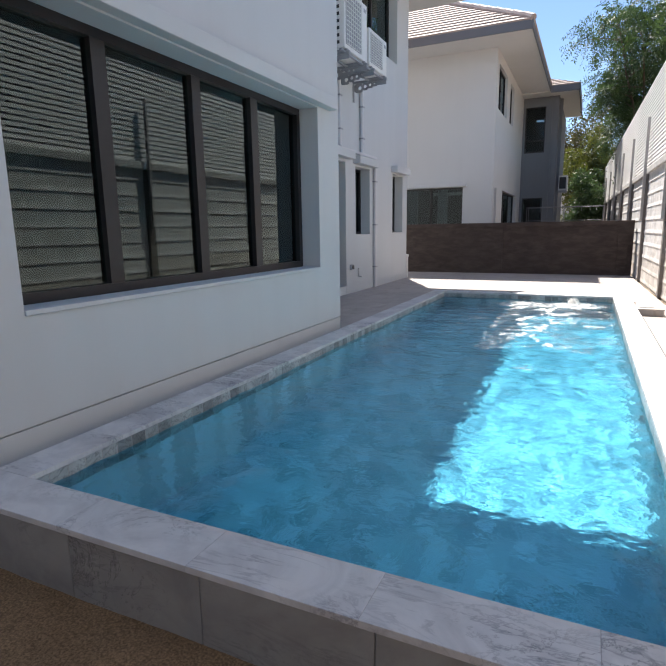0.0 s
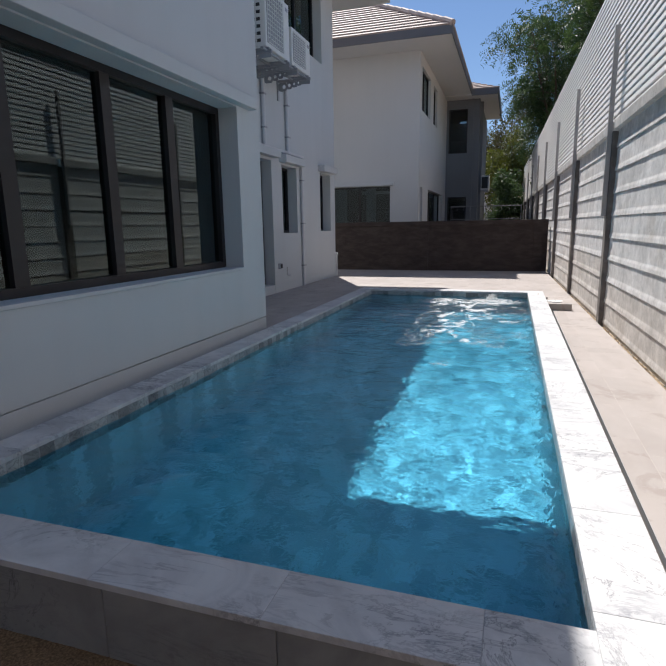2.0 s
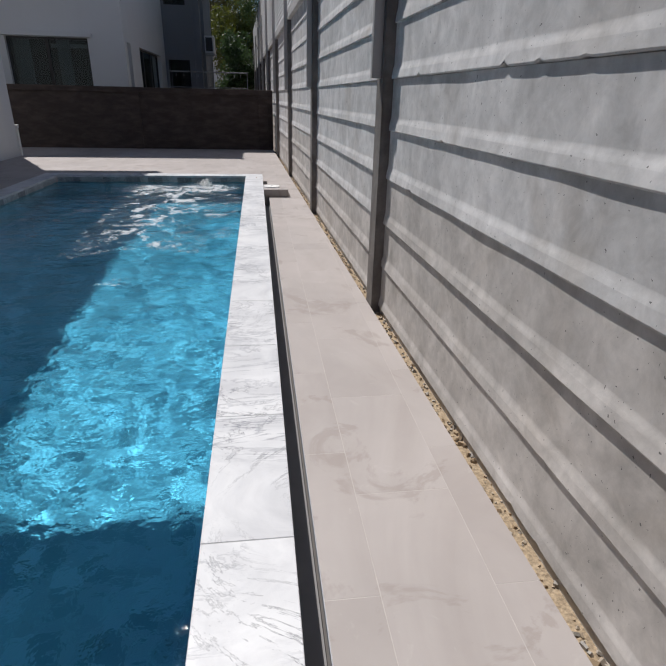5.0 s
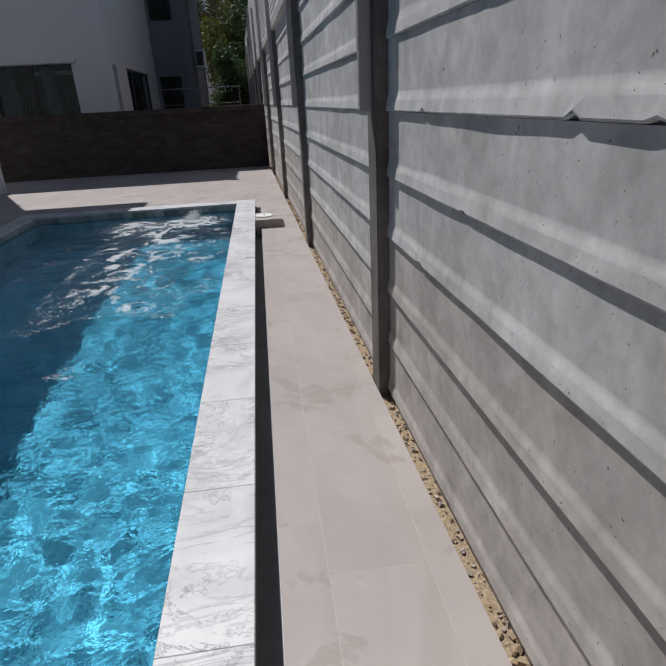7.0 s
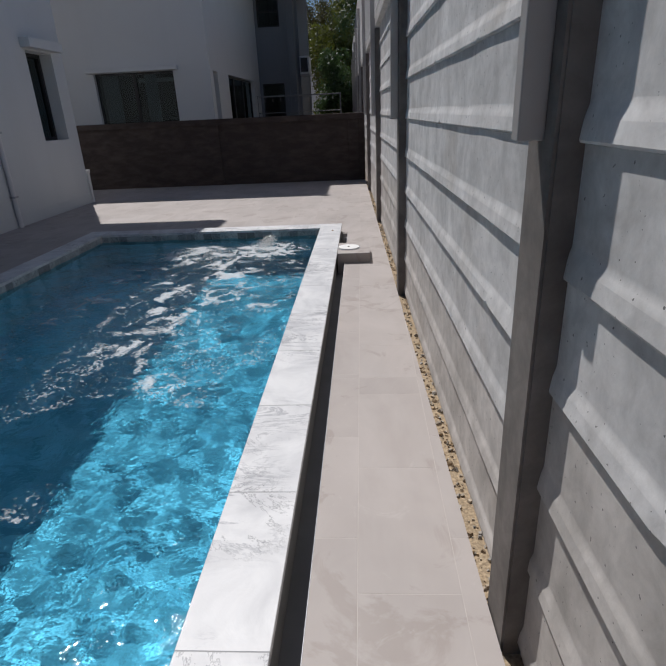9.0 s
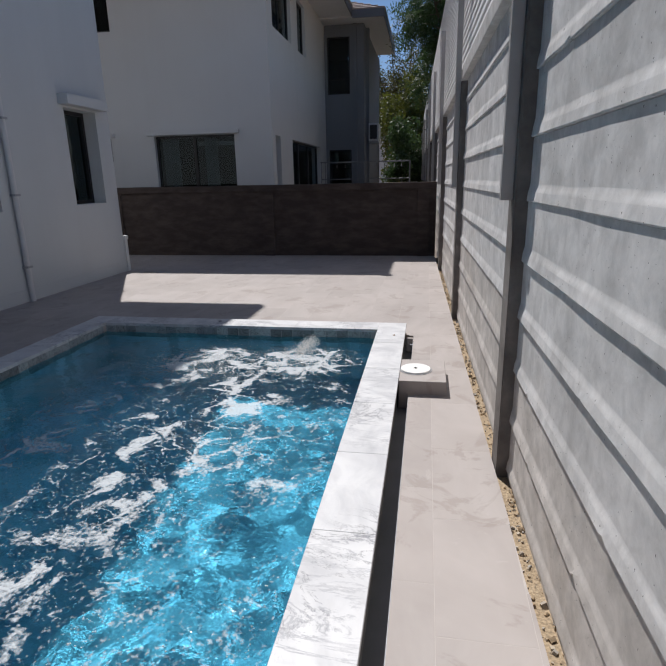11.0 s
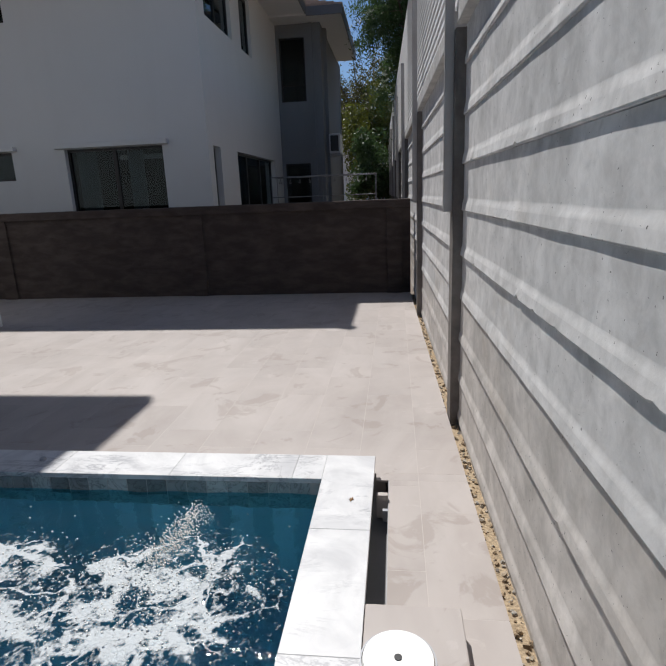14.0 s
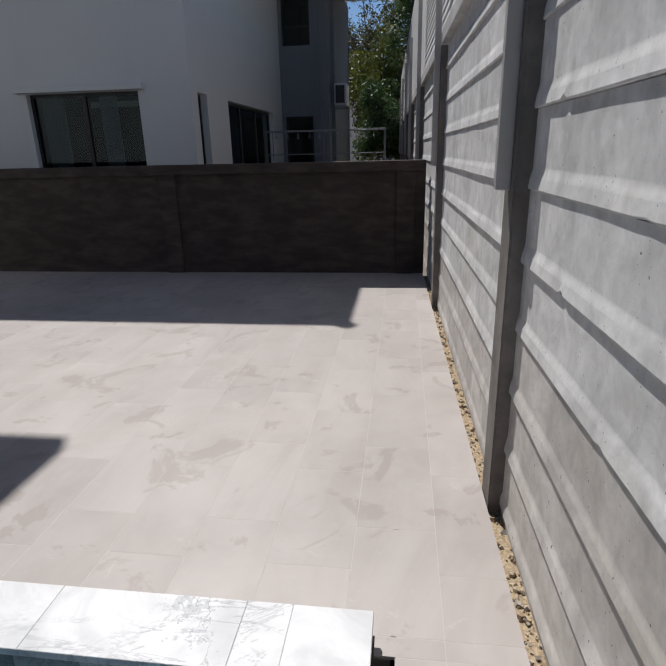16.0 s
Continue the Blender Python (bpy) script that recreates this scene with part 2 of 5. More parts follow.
def bed_material():
    m = Mat("ochre_sand", 0.95, spec=0.15).world_coord()
    c = m.mix((0.31, 0.235, 0.15), (0.49, 0.39, 0.265), m.noise(14, 6, 0.65))
    g = m.ramp(m.noise(90, 3), (0.35, grey(0.65)), (0.65, grey(1.2)))
    m.color(m.mix(c, g, 1.0, "MULTIPLY"))
    m.bump(m.noise(70, 4), 0.6, 0.01)
    return m.m


BED = bed_material()


def gravel_material():
    m = Mat("ochre_gravel", 0.95, spec=0.15)
    geo = m.t.nodes.new("ShaderNodeNewGeometry")
    c = m.ramp(geo.outputs["Random Per Island"], (0.0, (0.22, 0.165, 0.11)), (0.4, (0.42, 0.32, 0.205)), (0.7, (0.36, 0.34, 0.31)), (1.0, (0.52, 0.44, 0.33)))
    m.color(c)
    m.bump(m.noise(120, 3), 0.3, 0.003)
    return m.m


GRAVEL = gravel_material()


def roof_material():
    m = Mat("roof_tile", 0.7).per_piece(9)
    geo = m.t.nodes.new("ShaderNodeNewGeometry")
    c = m.ramp(geo.outputs["Random Per Island"], (0.0, (0.36, 0.29, 0.26)), (1.0, (0.46, 0.38, 0.34)))
    f = m.ramp(m.noise(5, 5), (0.3, grey(0.85)), (0.7, grey(1.1)))
    m.color(m.mix(c, f, 1.0, "MULTIPLY"))
    return m.m


ROOF = roof_material()


def leaf_material(name, a, b):
    m = Mat(name, 0.5, spec=0.3)
    geo = m.t.nodes.new("ShaderNodeNewGeometry")
    m.color(m.ramp(geo.outputs["Random Per Island"], (0.0, a), (0.8, b), (1.0, tuple(1.35 * v for v in b))))
    diff = m.b
    tr = m.t.nodes.new("ShaderNodeBsdfTranslucent")
    tr.inputs[0].default_value = (b[0] * 1.5, b[1] * 1.5, b[2] * 0.9, 1)
    mx = m.t.nodes.new("ShaderNodeMixShader")
    mx.inputs[0].default_value = 0.25
    m.link(diff.outputs[0], mx.inputs[1])
    m.link(tr.outputs[0], mx.inputs[2])
    m.link(mx.outputs[0], m.t.nodes["Material Output"].inputs[0])
    return m.m


LEAF_DARK = leaf_material("dark_leaves", (0.020, 0.043, 0.022), (0.060, 0.103, 0.048))
LEAF_YELLOW = leaf_material("yellow_green_leaves", (0.025, 0.042, 0.012), (0.115, 0.13, 0.03))
LEAF_BROWN = leaf_material("olive_leaves", (0.030, 0.032, 0.015), (0.085, 0.085, 0.04))
BARK = plain("bark", (0.11, 0.085, 0.065), 0.9, 0, 0.3, 8)
RUST_BROWN = plain("rust_brown", (0.30, 0.16, 0.05), 0.8, 0, 0.3, 60)


def water_material():
    m = bpy.data.materials.new("pool_water")
    m.use_nodes = True
    t = m.node_tree
    t.nodes.remove(t.nodes["Principled BSDF"])
    pos = t.nodes.new("ShaderNodeNewGeometry").outputs["Position"]
    n1 = t.nodes.new("ShaderNodeTexNoise")
    n1.inputs["Scale"].default_value, n1.inputs["Detail"].default_value, n1.inputs["Distortion"].default_value = 5.0, 3.0, 0.6
    n2 = t.nodes.new("ShaderNodeTexNoise")
    n2.inputs["Scale"].default_value, n2.inputs["Detail"].default_value = 21.0, 3.0
    b1 = t.nodes.new("ShaderNodeBump")
    b1.inputs["Strength"].default_value, b1.inputs["Distance"].default_value = 0.22, 0.03
    b2 = t.nodes.new("ShaderNodeBump")
    b2.inputs["Strength"].default_value, b2.inputs["Distance"].default_value = 0.62, 0.008
    for n, b in ((n1, b1), (n2, b2)):
        t.links.new(pos, n.inputs["Vector"])
        t.links.new(n.outputs["Fac"], b.inputs["Height"])
    t.links.new(b1.outputs[0], b2.inputs["Normal"])
    ref = t.nodes.new("ShaderNodeBsdfRefraction")
    ref.inputs["IOR"].default_value, ref.inputs["Roughness"].default_value = 1.333, 0.0
    ref.inputs["Color"].default_value = (*WATER_TINT, 1)
    gl = t.nodes.new("ShaderNodeBsdfGlossy")
    gl.inputs["Roughness"].default_value = 0.03
    fr = t.nodes.new("ShaderNodeFresnel")
    fr.inputs["IOR"].default_value = 1.333
    mx = t.nodes.new("ShaderNodeMixShader")
    for s in (ref, gl, fr):
        t.links.new(b2.outputs[0], s.inputs["Normal"])
    t.links.new(fr.outputs[0], mx.inputs[0])
    t.links.new(ref.outputs[0], mx.inputs[1])
    t.links.new(gl.outputs[0], mx.inputs[2])
    t.links.new(mx.outputs[0], t.nodes["Material Output"].inputs[0])
    return m


WATER_TINT = (0.41, 0.84, 1.0)
WATER = water_material()


def foam_material():
    m = bpy.data.materials.new("pool_foam")
    m.use_nodes = True
    t = m.node_tree
    b = t.nodes["Principled BSDF"]
    b.inputs["Base Color"].default_value = (0.68, 0.72, 0.74, 1)
    b.inputs["Roughness"].default_value = 0.5
    pos = t.nodes.new("ShaderNodeNewGeometry").outputs["Position"]
    at = t.nodes.new("ShaderNodeAttribute")
    at.attribute_name = "cover"
    def noise_at(scale, detail, distort):
        n = t.nodes.new("ShaderNodeTexNoise")
        n.inputs["Scale"].default_value, n.inputs["Detail"].default_value, n.inputs["Distortion"].default_value = scale, detail, distort
        t.links.new(pos, n.inputs["Vector"])
        return n

    def op(kind, a, b_, c=None):
        k = t.nodes.new("ShaderNodeMath")
        k.operation = kind
        for i, v in enumerate((a, b_) if c is None else (a, b_, c)):
            if isinstance(v, (int, float)):
                k.inputs[i].default_value = v
            else:
                t.links.new(v, k.inputs[i])
        return k.outputs[0]
    # strands: the edges of warped cells, wider where the foam is thick, broken up by a coarse noise
    warp = noise_at(3.2, 4.5, 0.0)
    push = t.nodes.new("ShaderNodeVectorMath")
    push.operation = "MULTIPLY_ADD"
    t.links.new(warp.outputs["Color"], push.inputs[0])
    push.inputs[1].default_value = (0.34, 0.34, 0.0)
    t.links.new(pos, push.inputs[2])

    def cell_edge(scale):
        v = t.nodes.new("ShaderNodeTexVoronoi")
        v.feature = "DISTANCE_TO_EDGE"
        v.voronoi_dimensions = "2D"
        v.inputs["Scale"].default_value = scale
        t.links.new(push.outputs[0], v.inputs["Vector"])
        return v.outputs["Distance"]
    cover = at.outputs["Fac"]
    n = noise_at(60.0, 4.0, 0.3)
    gate = op("MULTIPLY_ADD", noise_at(2.9, 3.0, 0.8).outputs["Fac"], 3.6, -1.7)
    vary = op("MULTIPLY_ADD", noise_at(5.5, 3.0, 0.6).outputs["Fac"], 1.7, -0.45)
    wide = op("MULTIPLY", op("MAXIMUM", op("MULTIPLY_ADD", cover, 0.34, -0.045), 0.001), op("MAXIMUM", vary, 0.12))
    s1 = op("SUBTRACT", 1.0, op("DIVIDE", cell_edge(1.9), wide))
    s2 = op("SUBTRACT", 0.75, op("DIVIDE", cell_edge(4.6), wide))
    strand = op("MULTIPLY", op("MAXIMUM", op("MAXIMUM", s1, s2), 0.0), op("MAXIMUM", op("ADD", op("MULTIPLY_ADD", cover, 1.3, -0.25), gate), 0.0))
    # drifting patches with holes in them
    flake = op("MAXIMUM", op("MULTIPLY_ADD", noise_at(4.2, 4.5, 1.4).outputs["Fac"], 7.0, -3.65), 0.0)
    patch = op("MULTIPLY", flake, op("MINIMUM", op("MAXIMUM", op("MULTIPLY", cover, 2.0), 0.0), 1.0))
    froth = op("MULTIPLY", op("MAXIMUM", op("MULTIPLY_ADD", cover, 1.2, -0.50), 0.0), op("MULTIPLY_ADD", noise_at(13.0, 4.0, 1.0).outputs["Fac"], 5.0, -2.1))
    total = op("ADD", op("ADD", op("MAXIMUM", strand, patch), op("MAXIMUM", froth, 0.0)), op("MULTIPLY_ADD", n.outputs["Fac"], 1.9, -1.02))
    r = t.nodes.new("ShaderNodeValToRGB")
    r.color_ramp.elements[0].position, r.color_ramp.elements[1].position = 0.10, 0.62
    r.color_ramp.elements[1].color = (0.72, 0.72, 0.72, 1)
    t.links.new(total, r.inputs[0])
    tr = t.nodes.new("ShaderNodeBsdfTransparent")
    mx = t.nodes.new("ShaderNodeMixShader")
    t.links.new(r.outputs[0], mx.inputs[0])
    t.links.new(tr.outputs[0], mx.inputs[1])
    t.links.new(b.outputs[0], mx.inputs[2])
    t.links.new(mx.outputs[0], t.nodes["Material Output"].inputs[0])
    bp = t.nodes.new("ShaderNodeBump")
    bp.inputs["Strength"].default_value, bp.inputs["Distance"].default_value = 0.6, 0.02
    t.links.new(n.outputs["Fac"], bp.inputs["Height"])
    t.links.new(bp.outputs[0], b.inputs["Normal"])
    return m


FOAM = foam_material()

# ---- geometry helpers ----
ORIGIN = {}


def thing(name, loc=(0, 0, 0), label="", category="", kind="", group="", rz=0.0):
    ob = new(name)
    ob.empty_display_size = 0.2
    ob.matrix_world = pose(*loc, 0, 0, rz)
    ORIGIN[ob] = pose(*loc, 0, 0, rz)
    return tagged(ob, label, category, group, kind)


def part(name, bm, mat, parent=None, label="", smooth=False, local=False, sheet=False):
    """Link a bmesh in world coordinates (local: in its parent's) as one mesh under parent."""
    mesh = bpy.data.meshes.new(name)
    if parent is not None and not local:
        bm.transform(ORIGIN[parent].inverted())
    if not sheet:
        bmesh.ops.recalc_face_normals(bm, faces=bm.faces)
    bm.to_mesh(mesh)
    bm.free()
    mesh.materials.append(mat)
    if smooth:
        mesh.polygons.foreach_set("use_smooth", [True] * len(mesh.polygons))
    ob = new(name, mesh)
    if parent is not None:
        ob.parent = parent
        ORIGIN[ob] = ORIGIN[parent]
    else:
        ORIGIN[ob] = Matrix()
    if label:
        ob["label"] = label
    return ob


def piece(name, mesh, parent, loc):
    """One of many alike pieces on a shared mesh; loc is in the parent's space."""
    ob = new(name, mesh)
    ob.parent = parent
    ob.location = loc
    return ob


def box(bm, x0, x1, y0, y1, z0, z1):
    v = [bm.verts.new((x, y, z)) for x in (x0, x1) for y in (y0, y1) for z in (z0, z1)]
    for f in ((0, 1, 3, 2), (4, 6, 7, 5), (0, 4, 5, 1), (2, 3, 7, 6), (0, 2, 6, 4), (1, 5, 7, 3)):
        bm.faces.new([v[i] for i in f])
    return v


def boxes(*args, bevel=0.0):
    bm = bmesh.new()
    for a in args:
        box(bm, *a)
    if bevel:
        bmesh.ops.bevel(bm, geom=bm.edges[:], offset=bevel, segments=2, profile=0.5, affect="EDGES")
    return bm


def slab_mesh(name, sx, sy, sz, mat, bevel=0.0016):
    """A slab centred in plan with its top at z = 0."""
    bm = boxes((-sx / 2, sx / 2, -sy / 2, sy / 2, -sz, 0))
    top = [e for e in bm.edges if all(v.co.z > -1e-6 for v in e.verts)]
    bmesh.ops.bevel(bm, geom=top, offset=bevel, segments=1, affect="EDGES")
    bmesh.ops.recalc_face_normals(bm, faces=bm.faces)
    mesh = bpy.data.meshes.new(name)
    bm.to_mesh(mesh)
    bm.free()
    mesh.materials.append(mat)
    return mesh


def tube(bm, a, b, r, n=12):
    a, b = Vector(a), Vector(b)
    q = (b - a).to_track_quat("Z", "Y").to_matrix().to_4x4()
    got = bmesh.ops.create_cone(bm, cap_ends=True, segments=n, radius1=r, radius2=r, depth=(b - a).length,
                                matrix=Matrix.Translation((a + b) / 2) @ q)
    return got


def prism(bm, outline, axis, lo, hi):
    """Extrude an outline of (u, v) along an axis: x takes (y, z), y takes (x, z), z takes (x, y)."""
    def at(u, v, w):
        return {"x": (w, u, v), "y": (u, w, v), "z": (u, v, w)}[axis]
    a = [bm.verts.new(at(u, v, lo)) for u, v in outline]
    b = [bm.verts.new(at(u, v, hi)) for u, v in outline]
    bm.faces.new(a)
    bm.faces.new(b[::-1])
    n = len(a)
    for i in range(n):
        bm.faces.new((a[i], b[i], b[(i + 1) % n], a[(i + 1) % n]))


def wall_boxes(u0, u1, z0, z1, holes):
    """The solid cells of a wall (u along it) round its rectangular openings (u0, u1, z0, z1), as strips."""
    us = sorted({u0, u1, *[h[0] for h in holes], *[h[1] for h in holes]})
    out = []
    for a, b in zip(us, us[1:]):
        m = (a + b) / 2
        z = z0
        for h in sorted((h for h in holes if h[0] < m < h[1]), key=lambda h: h[2]):
            if h[2] > z:
                out.append((a, b, z, h[2]))
            z = h[3]
        if z < z1:
            out.append((a, b, z, z1))
    return out


def wall_along_y(name, x0, x1, y0, y1, z0, z1, holes, mat, parent):
    bm = boxes(*[(x0, x1, a, b, c, d) for a, b, c, d in wall_boxes(y0, y1, z0, z1, holes)])
    bmesh.ops.remove_doubles(bm, verts=bm.verts, dist=1e-5)
    return part(name, bm, mat, parent)


def wall_along_x(name, y0, y1, x0, x1, z0, z1, holes, mat, parent):
    bm = boxes(*[(a, b, y0, y1, c, d) for a, b, c, d in wall_boxes(x0, x1, z0, z1, holes)])
    bmesh.ops.remove_doubles(bm, verts=bm.verts, dist=1e-5)
    return part(name, bm, mat, parent)


def window(name, face, u0, u1, z0, z1, axis, mullions=(), bar=0.05, depth=0.07, parent=None, label="", rails=(), glass=None):
    """A framed window with panes. axis 'x': it faces +x with its frame's front at x = face and u along y; axis 'y': it faces -y."""
    s = 1 if axis == "x" else -1

    def bx(a, b, c, d, near, far):
        lo, hi = sorted((face - s * near, face - s * far))
        return (lo, hi, a, b, c, d) if axis == "x" else (a, b, lo, hi, c, d)
    base = ((face, (u0 + u1) / 2, z0) if axis == "x" else ((u0 + u1) / 2, face, z0))
    w = thing(name, base, label or "dark bronze aluminium window with clear glass", "window", "structure") if parent is None else None
    top = w if w is not None else part(name, boxes(bx(u0, u1, z0, z0 + 0.03, 0.0, depth)), FRAME, parent, label)
    edges = [(u0, u0 + bar, z0, z1), (u1 - bar, u1, z0, z1), (u0 + bar, u1 - bar, z1 - bar, z1), (u0 + bar, u1 - bar, z0 + 0.03 * (w is None), z0 + bar)]
    part("window_frame", boxes(*[bx(*e, 0.0, depth) for e in edges]), FRAME, top)
    cuts = [u0 + bar]
    for a, b in mullions:
        part("mullion", boxes(bx(a, b, z0 + bar, z1 - bar, 0.004, depth - 0.01)), FRAME, top)
        cuts += [a, b]
    cuts.append(u1 - bar)
    for a, b in zip(cuts[::2], cuts[1::2]):
        p = part("pane", boxes(bx(a - 0.005, b + 0.005, z0 + bar - 0.005, z1 - bar + 0.005, depth * 0.5, depth * 0.5 + 0.006)), glass or GLASS, top)
        p.visible_shadow = False
    for c, d in rails:
        part("rail", boxes(bx(u0 + bar, u1 - bar, c, d, 0.008, depth - 0.015)), FRAME, top)
    return top


# ---- measures of the place ----
POOL = (-2.02, 0.548, 1.385, 9.07)        # inner edges of the coping: x0, x1, y0, y1
COP = 0.097                               # top of the coping
RIM = (-2.238, 0.789, 1.155, 9.305)       # outer edges of the coping
WATER_Z = 0.012
DEPTH = -1.0
XA, XC = -2.363, -3.788                   # the house's two faces
YA, YC = 5.51, 12.52
EAVE = 6.42


def fence_x(y):
    """The front of the fence posts at y."""
    return 1.380 - 0.0265 * (y - 3.95)


# ---- ground ----
def build_ground():
    bm = bmesh.new()
    n = 24
    # one sheet to the horizon, fine near the pool's end where the sand is seen
    xs = [-400, -60, -20, -10, -5] + [-3 + 0.15 * i for i in range(34)] + [4, 10, 20, 60, 400]
    ys = [-400, -60, -20, -8] + [-4 + 0.15 * i for i in range(36)] + [4, 12, 25, 60, 150, 600]
    grid = {}
    for i, x in enumerate(xs):
        for j, y in enumerate(ys):
            near = -3.2 < x < 2.2 and -4.2 < y < 1.2
            h = noise.noise(Vector((x * 1.7, y * 1.7, 0))) * 0.03 + noise.noise(Vector((x * 6, y * 6, 3))) * 0.012
            grid[i, j] = bm.verts.new((x, y, -0.185 + h if near else -0.185))
    px0, px1, py0, py1 = POOL
    for i in range(len(xs) - 1):
        for j in range(len(ys) - 1):
            bm.faces.new((grid[i, j], grid[i + 1, j], grid[i + 1, j + 1], grid[i, j + 1]))
    # the pool's pit is left open
    cut = [f for f in bm.faces if RIM[0] - 0.1 < f.calc_center_median().x < RIM[1] + 0.1 and 1.3 < f.calc_center_median().y < 12.5]
    bmesh.ops.delete(bm, geom=cut, context="FACES")
    ob = part("ground", bm, SAND, None, smooth=True, sheet=True)
    tagged(ob, "uneven bare brown sand and earth round the pool", "ground", "", "structure")


build_ground()


# ---- pool ----
def build_pool():
    x0, x1, y0, y1 = POOL
    ox0, ox1, oy0, oy1 = RIM
    pool = thing("swimming_pool", ((x0 + x1) / 2, (y0 + y1) / 2, 0), "rectangular swimming pool with white marble coping and blue water", "pool", "structure")
    t = COP - 0.024
    band = 0.012
    # shell: four walls and a floor, lined
    part("lining", boxes((x0 - 0.2, x0 - band, y0 - 0.2, y1 + 0.2, DEPTH, t), (x1 + band, x1 + 0.2, y0 - 0.2, y1 + 0.2, DEPTH, t),
                         (x0 - band, x1 + band, y0 - 0.2, y0 - band, DEPTH, t), (x0 - band, x1 + band, y1 + band, y1 + 0.2, DEPTH, t),
                         (x0 - 0.2, x1 + 0.2, y0 - 0.2, y1 + 0.2, DEPTH - 0.2, DEPTH)), LINING, pool, "stone-tiled pool lining under water")
    pool.children[0].cycles.is_caustics_receiver = CAUSTIC
    return pool


pool = build_pool()


def build_water(pool):
    x0, x1, y0, y1 = POOL
    nx, ny = 128, 384
    bm = bmesh.new()
    rows = []
    for j in range(ny + 1):
        y = y0 - 0.01 + (y1 - y0 + 0.02) * j / ny
        row = []
        for i in range(nx + 1):
            x = x0 - 0.01 + (x1 - x0 + 0.02) * i / nx
            stir = 0.5 + 1.2 * math.exp(-((x + 0.4) ** 2 + (y - 8.0) ** 2) / 2.2)
            h = 0.010 * noise.noise(Vector((x * 1.6, y * 1.6, 1))) + 0.0085 * (0.35 + 0.65 * stir) * noise.noise(Vector((x * 4.5, y * 5.5, 5)))
            h += 0.0036 * noise.noise(Vector((x * 10, y * 12, 8)))
            row.append(bm.verts.new((x, y, WATER_Z + h)))
        rows.append(row)
    for a, b in zip(rows, rows[1:]):
        for i in range(nx):
            bm.faces.new((a[i], a[i + 1], b[i + 1], b[i]))
    ob = part("water", bm, WATER, None, smooth=True, sheet=True)
    ob.visible_shadow = CAUSTIC
    if CAUSTIC:
        ob.cycles.is_caustics_caster = True
    tagged(ob, "clear rippled blue pool water partly in the sun", "water", "", "structure")


build_water(pool)


def foam_cover(x, y):
    """How thick the foam lies at a place on the water, 0 to about 1; the material breaks it into strands."""
    def ring(cx, cy, rad, strength):
        d = math.hypot(x - cx, (y - cy) * 1.1)
        return strength * math.exp(-((d - rad) / 0.13) ** 2) + 0.75 * strength * math.exp(-(d / rad) ** 2)

    def arm(ax, ay, bx, by, wide, strength):
        """Foam along a straight drift from a to b."""
        ux, uy = bx - ax, by - ay
        f = max(0.0, min(1.0, ((x - ax) * ux + (y - ay) * uy) / (ux * ux + uy * uy)))
        return strength * (1 - 0.35 * f) * math.exp(-(math.hypot(x - ax - ux * f, y - ay - uy * f) / wide) ** 2)
    core = max(ring(0.03, 8.36, 0.27, 0.72), ring(-0.68, 8.27, 0.28, 0.68), arm(-0.02, 8.5, 0.02, 8.78, 0.10, 0.55))
    arms = max(arm(-0.32, 8.2, -0.18, 7.05, 0.17, 0.62), arm(-0.7, 8.0, -1.15, 7.3, 0.15, 0.6), arm(0.05, 8.1, 0.45, 7.7, 0.14, 0.65), arm(0.25, 8.45, 0.5, 8.4, 0.1, 0.7))
    mid = 0.50 * math.exp(-(((x + 0.4) / 1.0) ** 2 + ((y - 7.1) / 0.95) ** 2))
    tail = 0.32 * math.exp(-(((x + 0.35) / 0.9) ** 2 + ((y - 6.0) / 0.8) ** 2))
    return max(core, arms, mid, tail) + 0.2 * noise.noise(Vector((x * 2.1, y * 2.1, 2.0)))


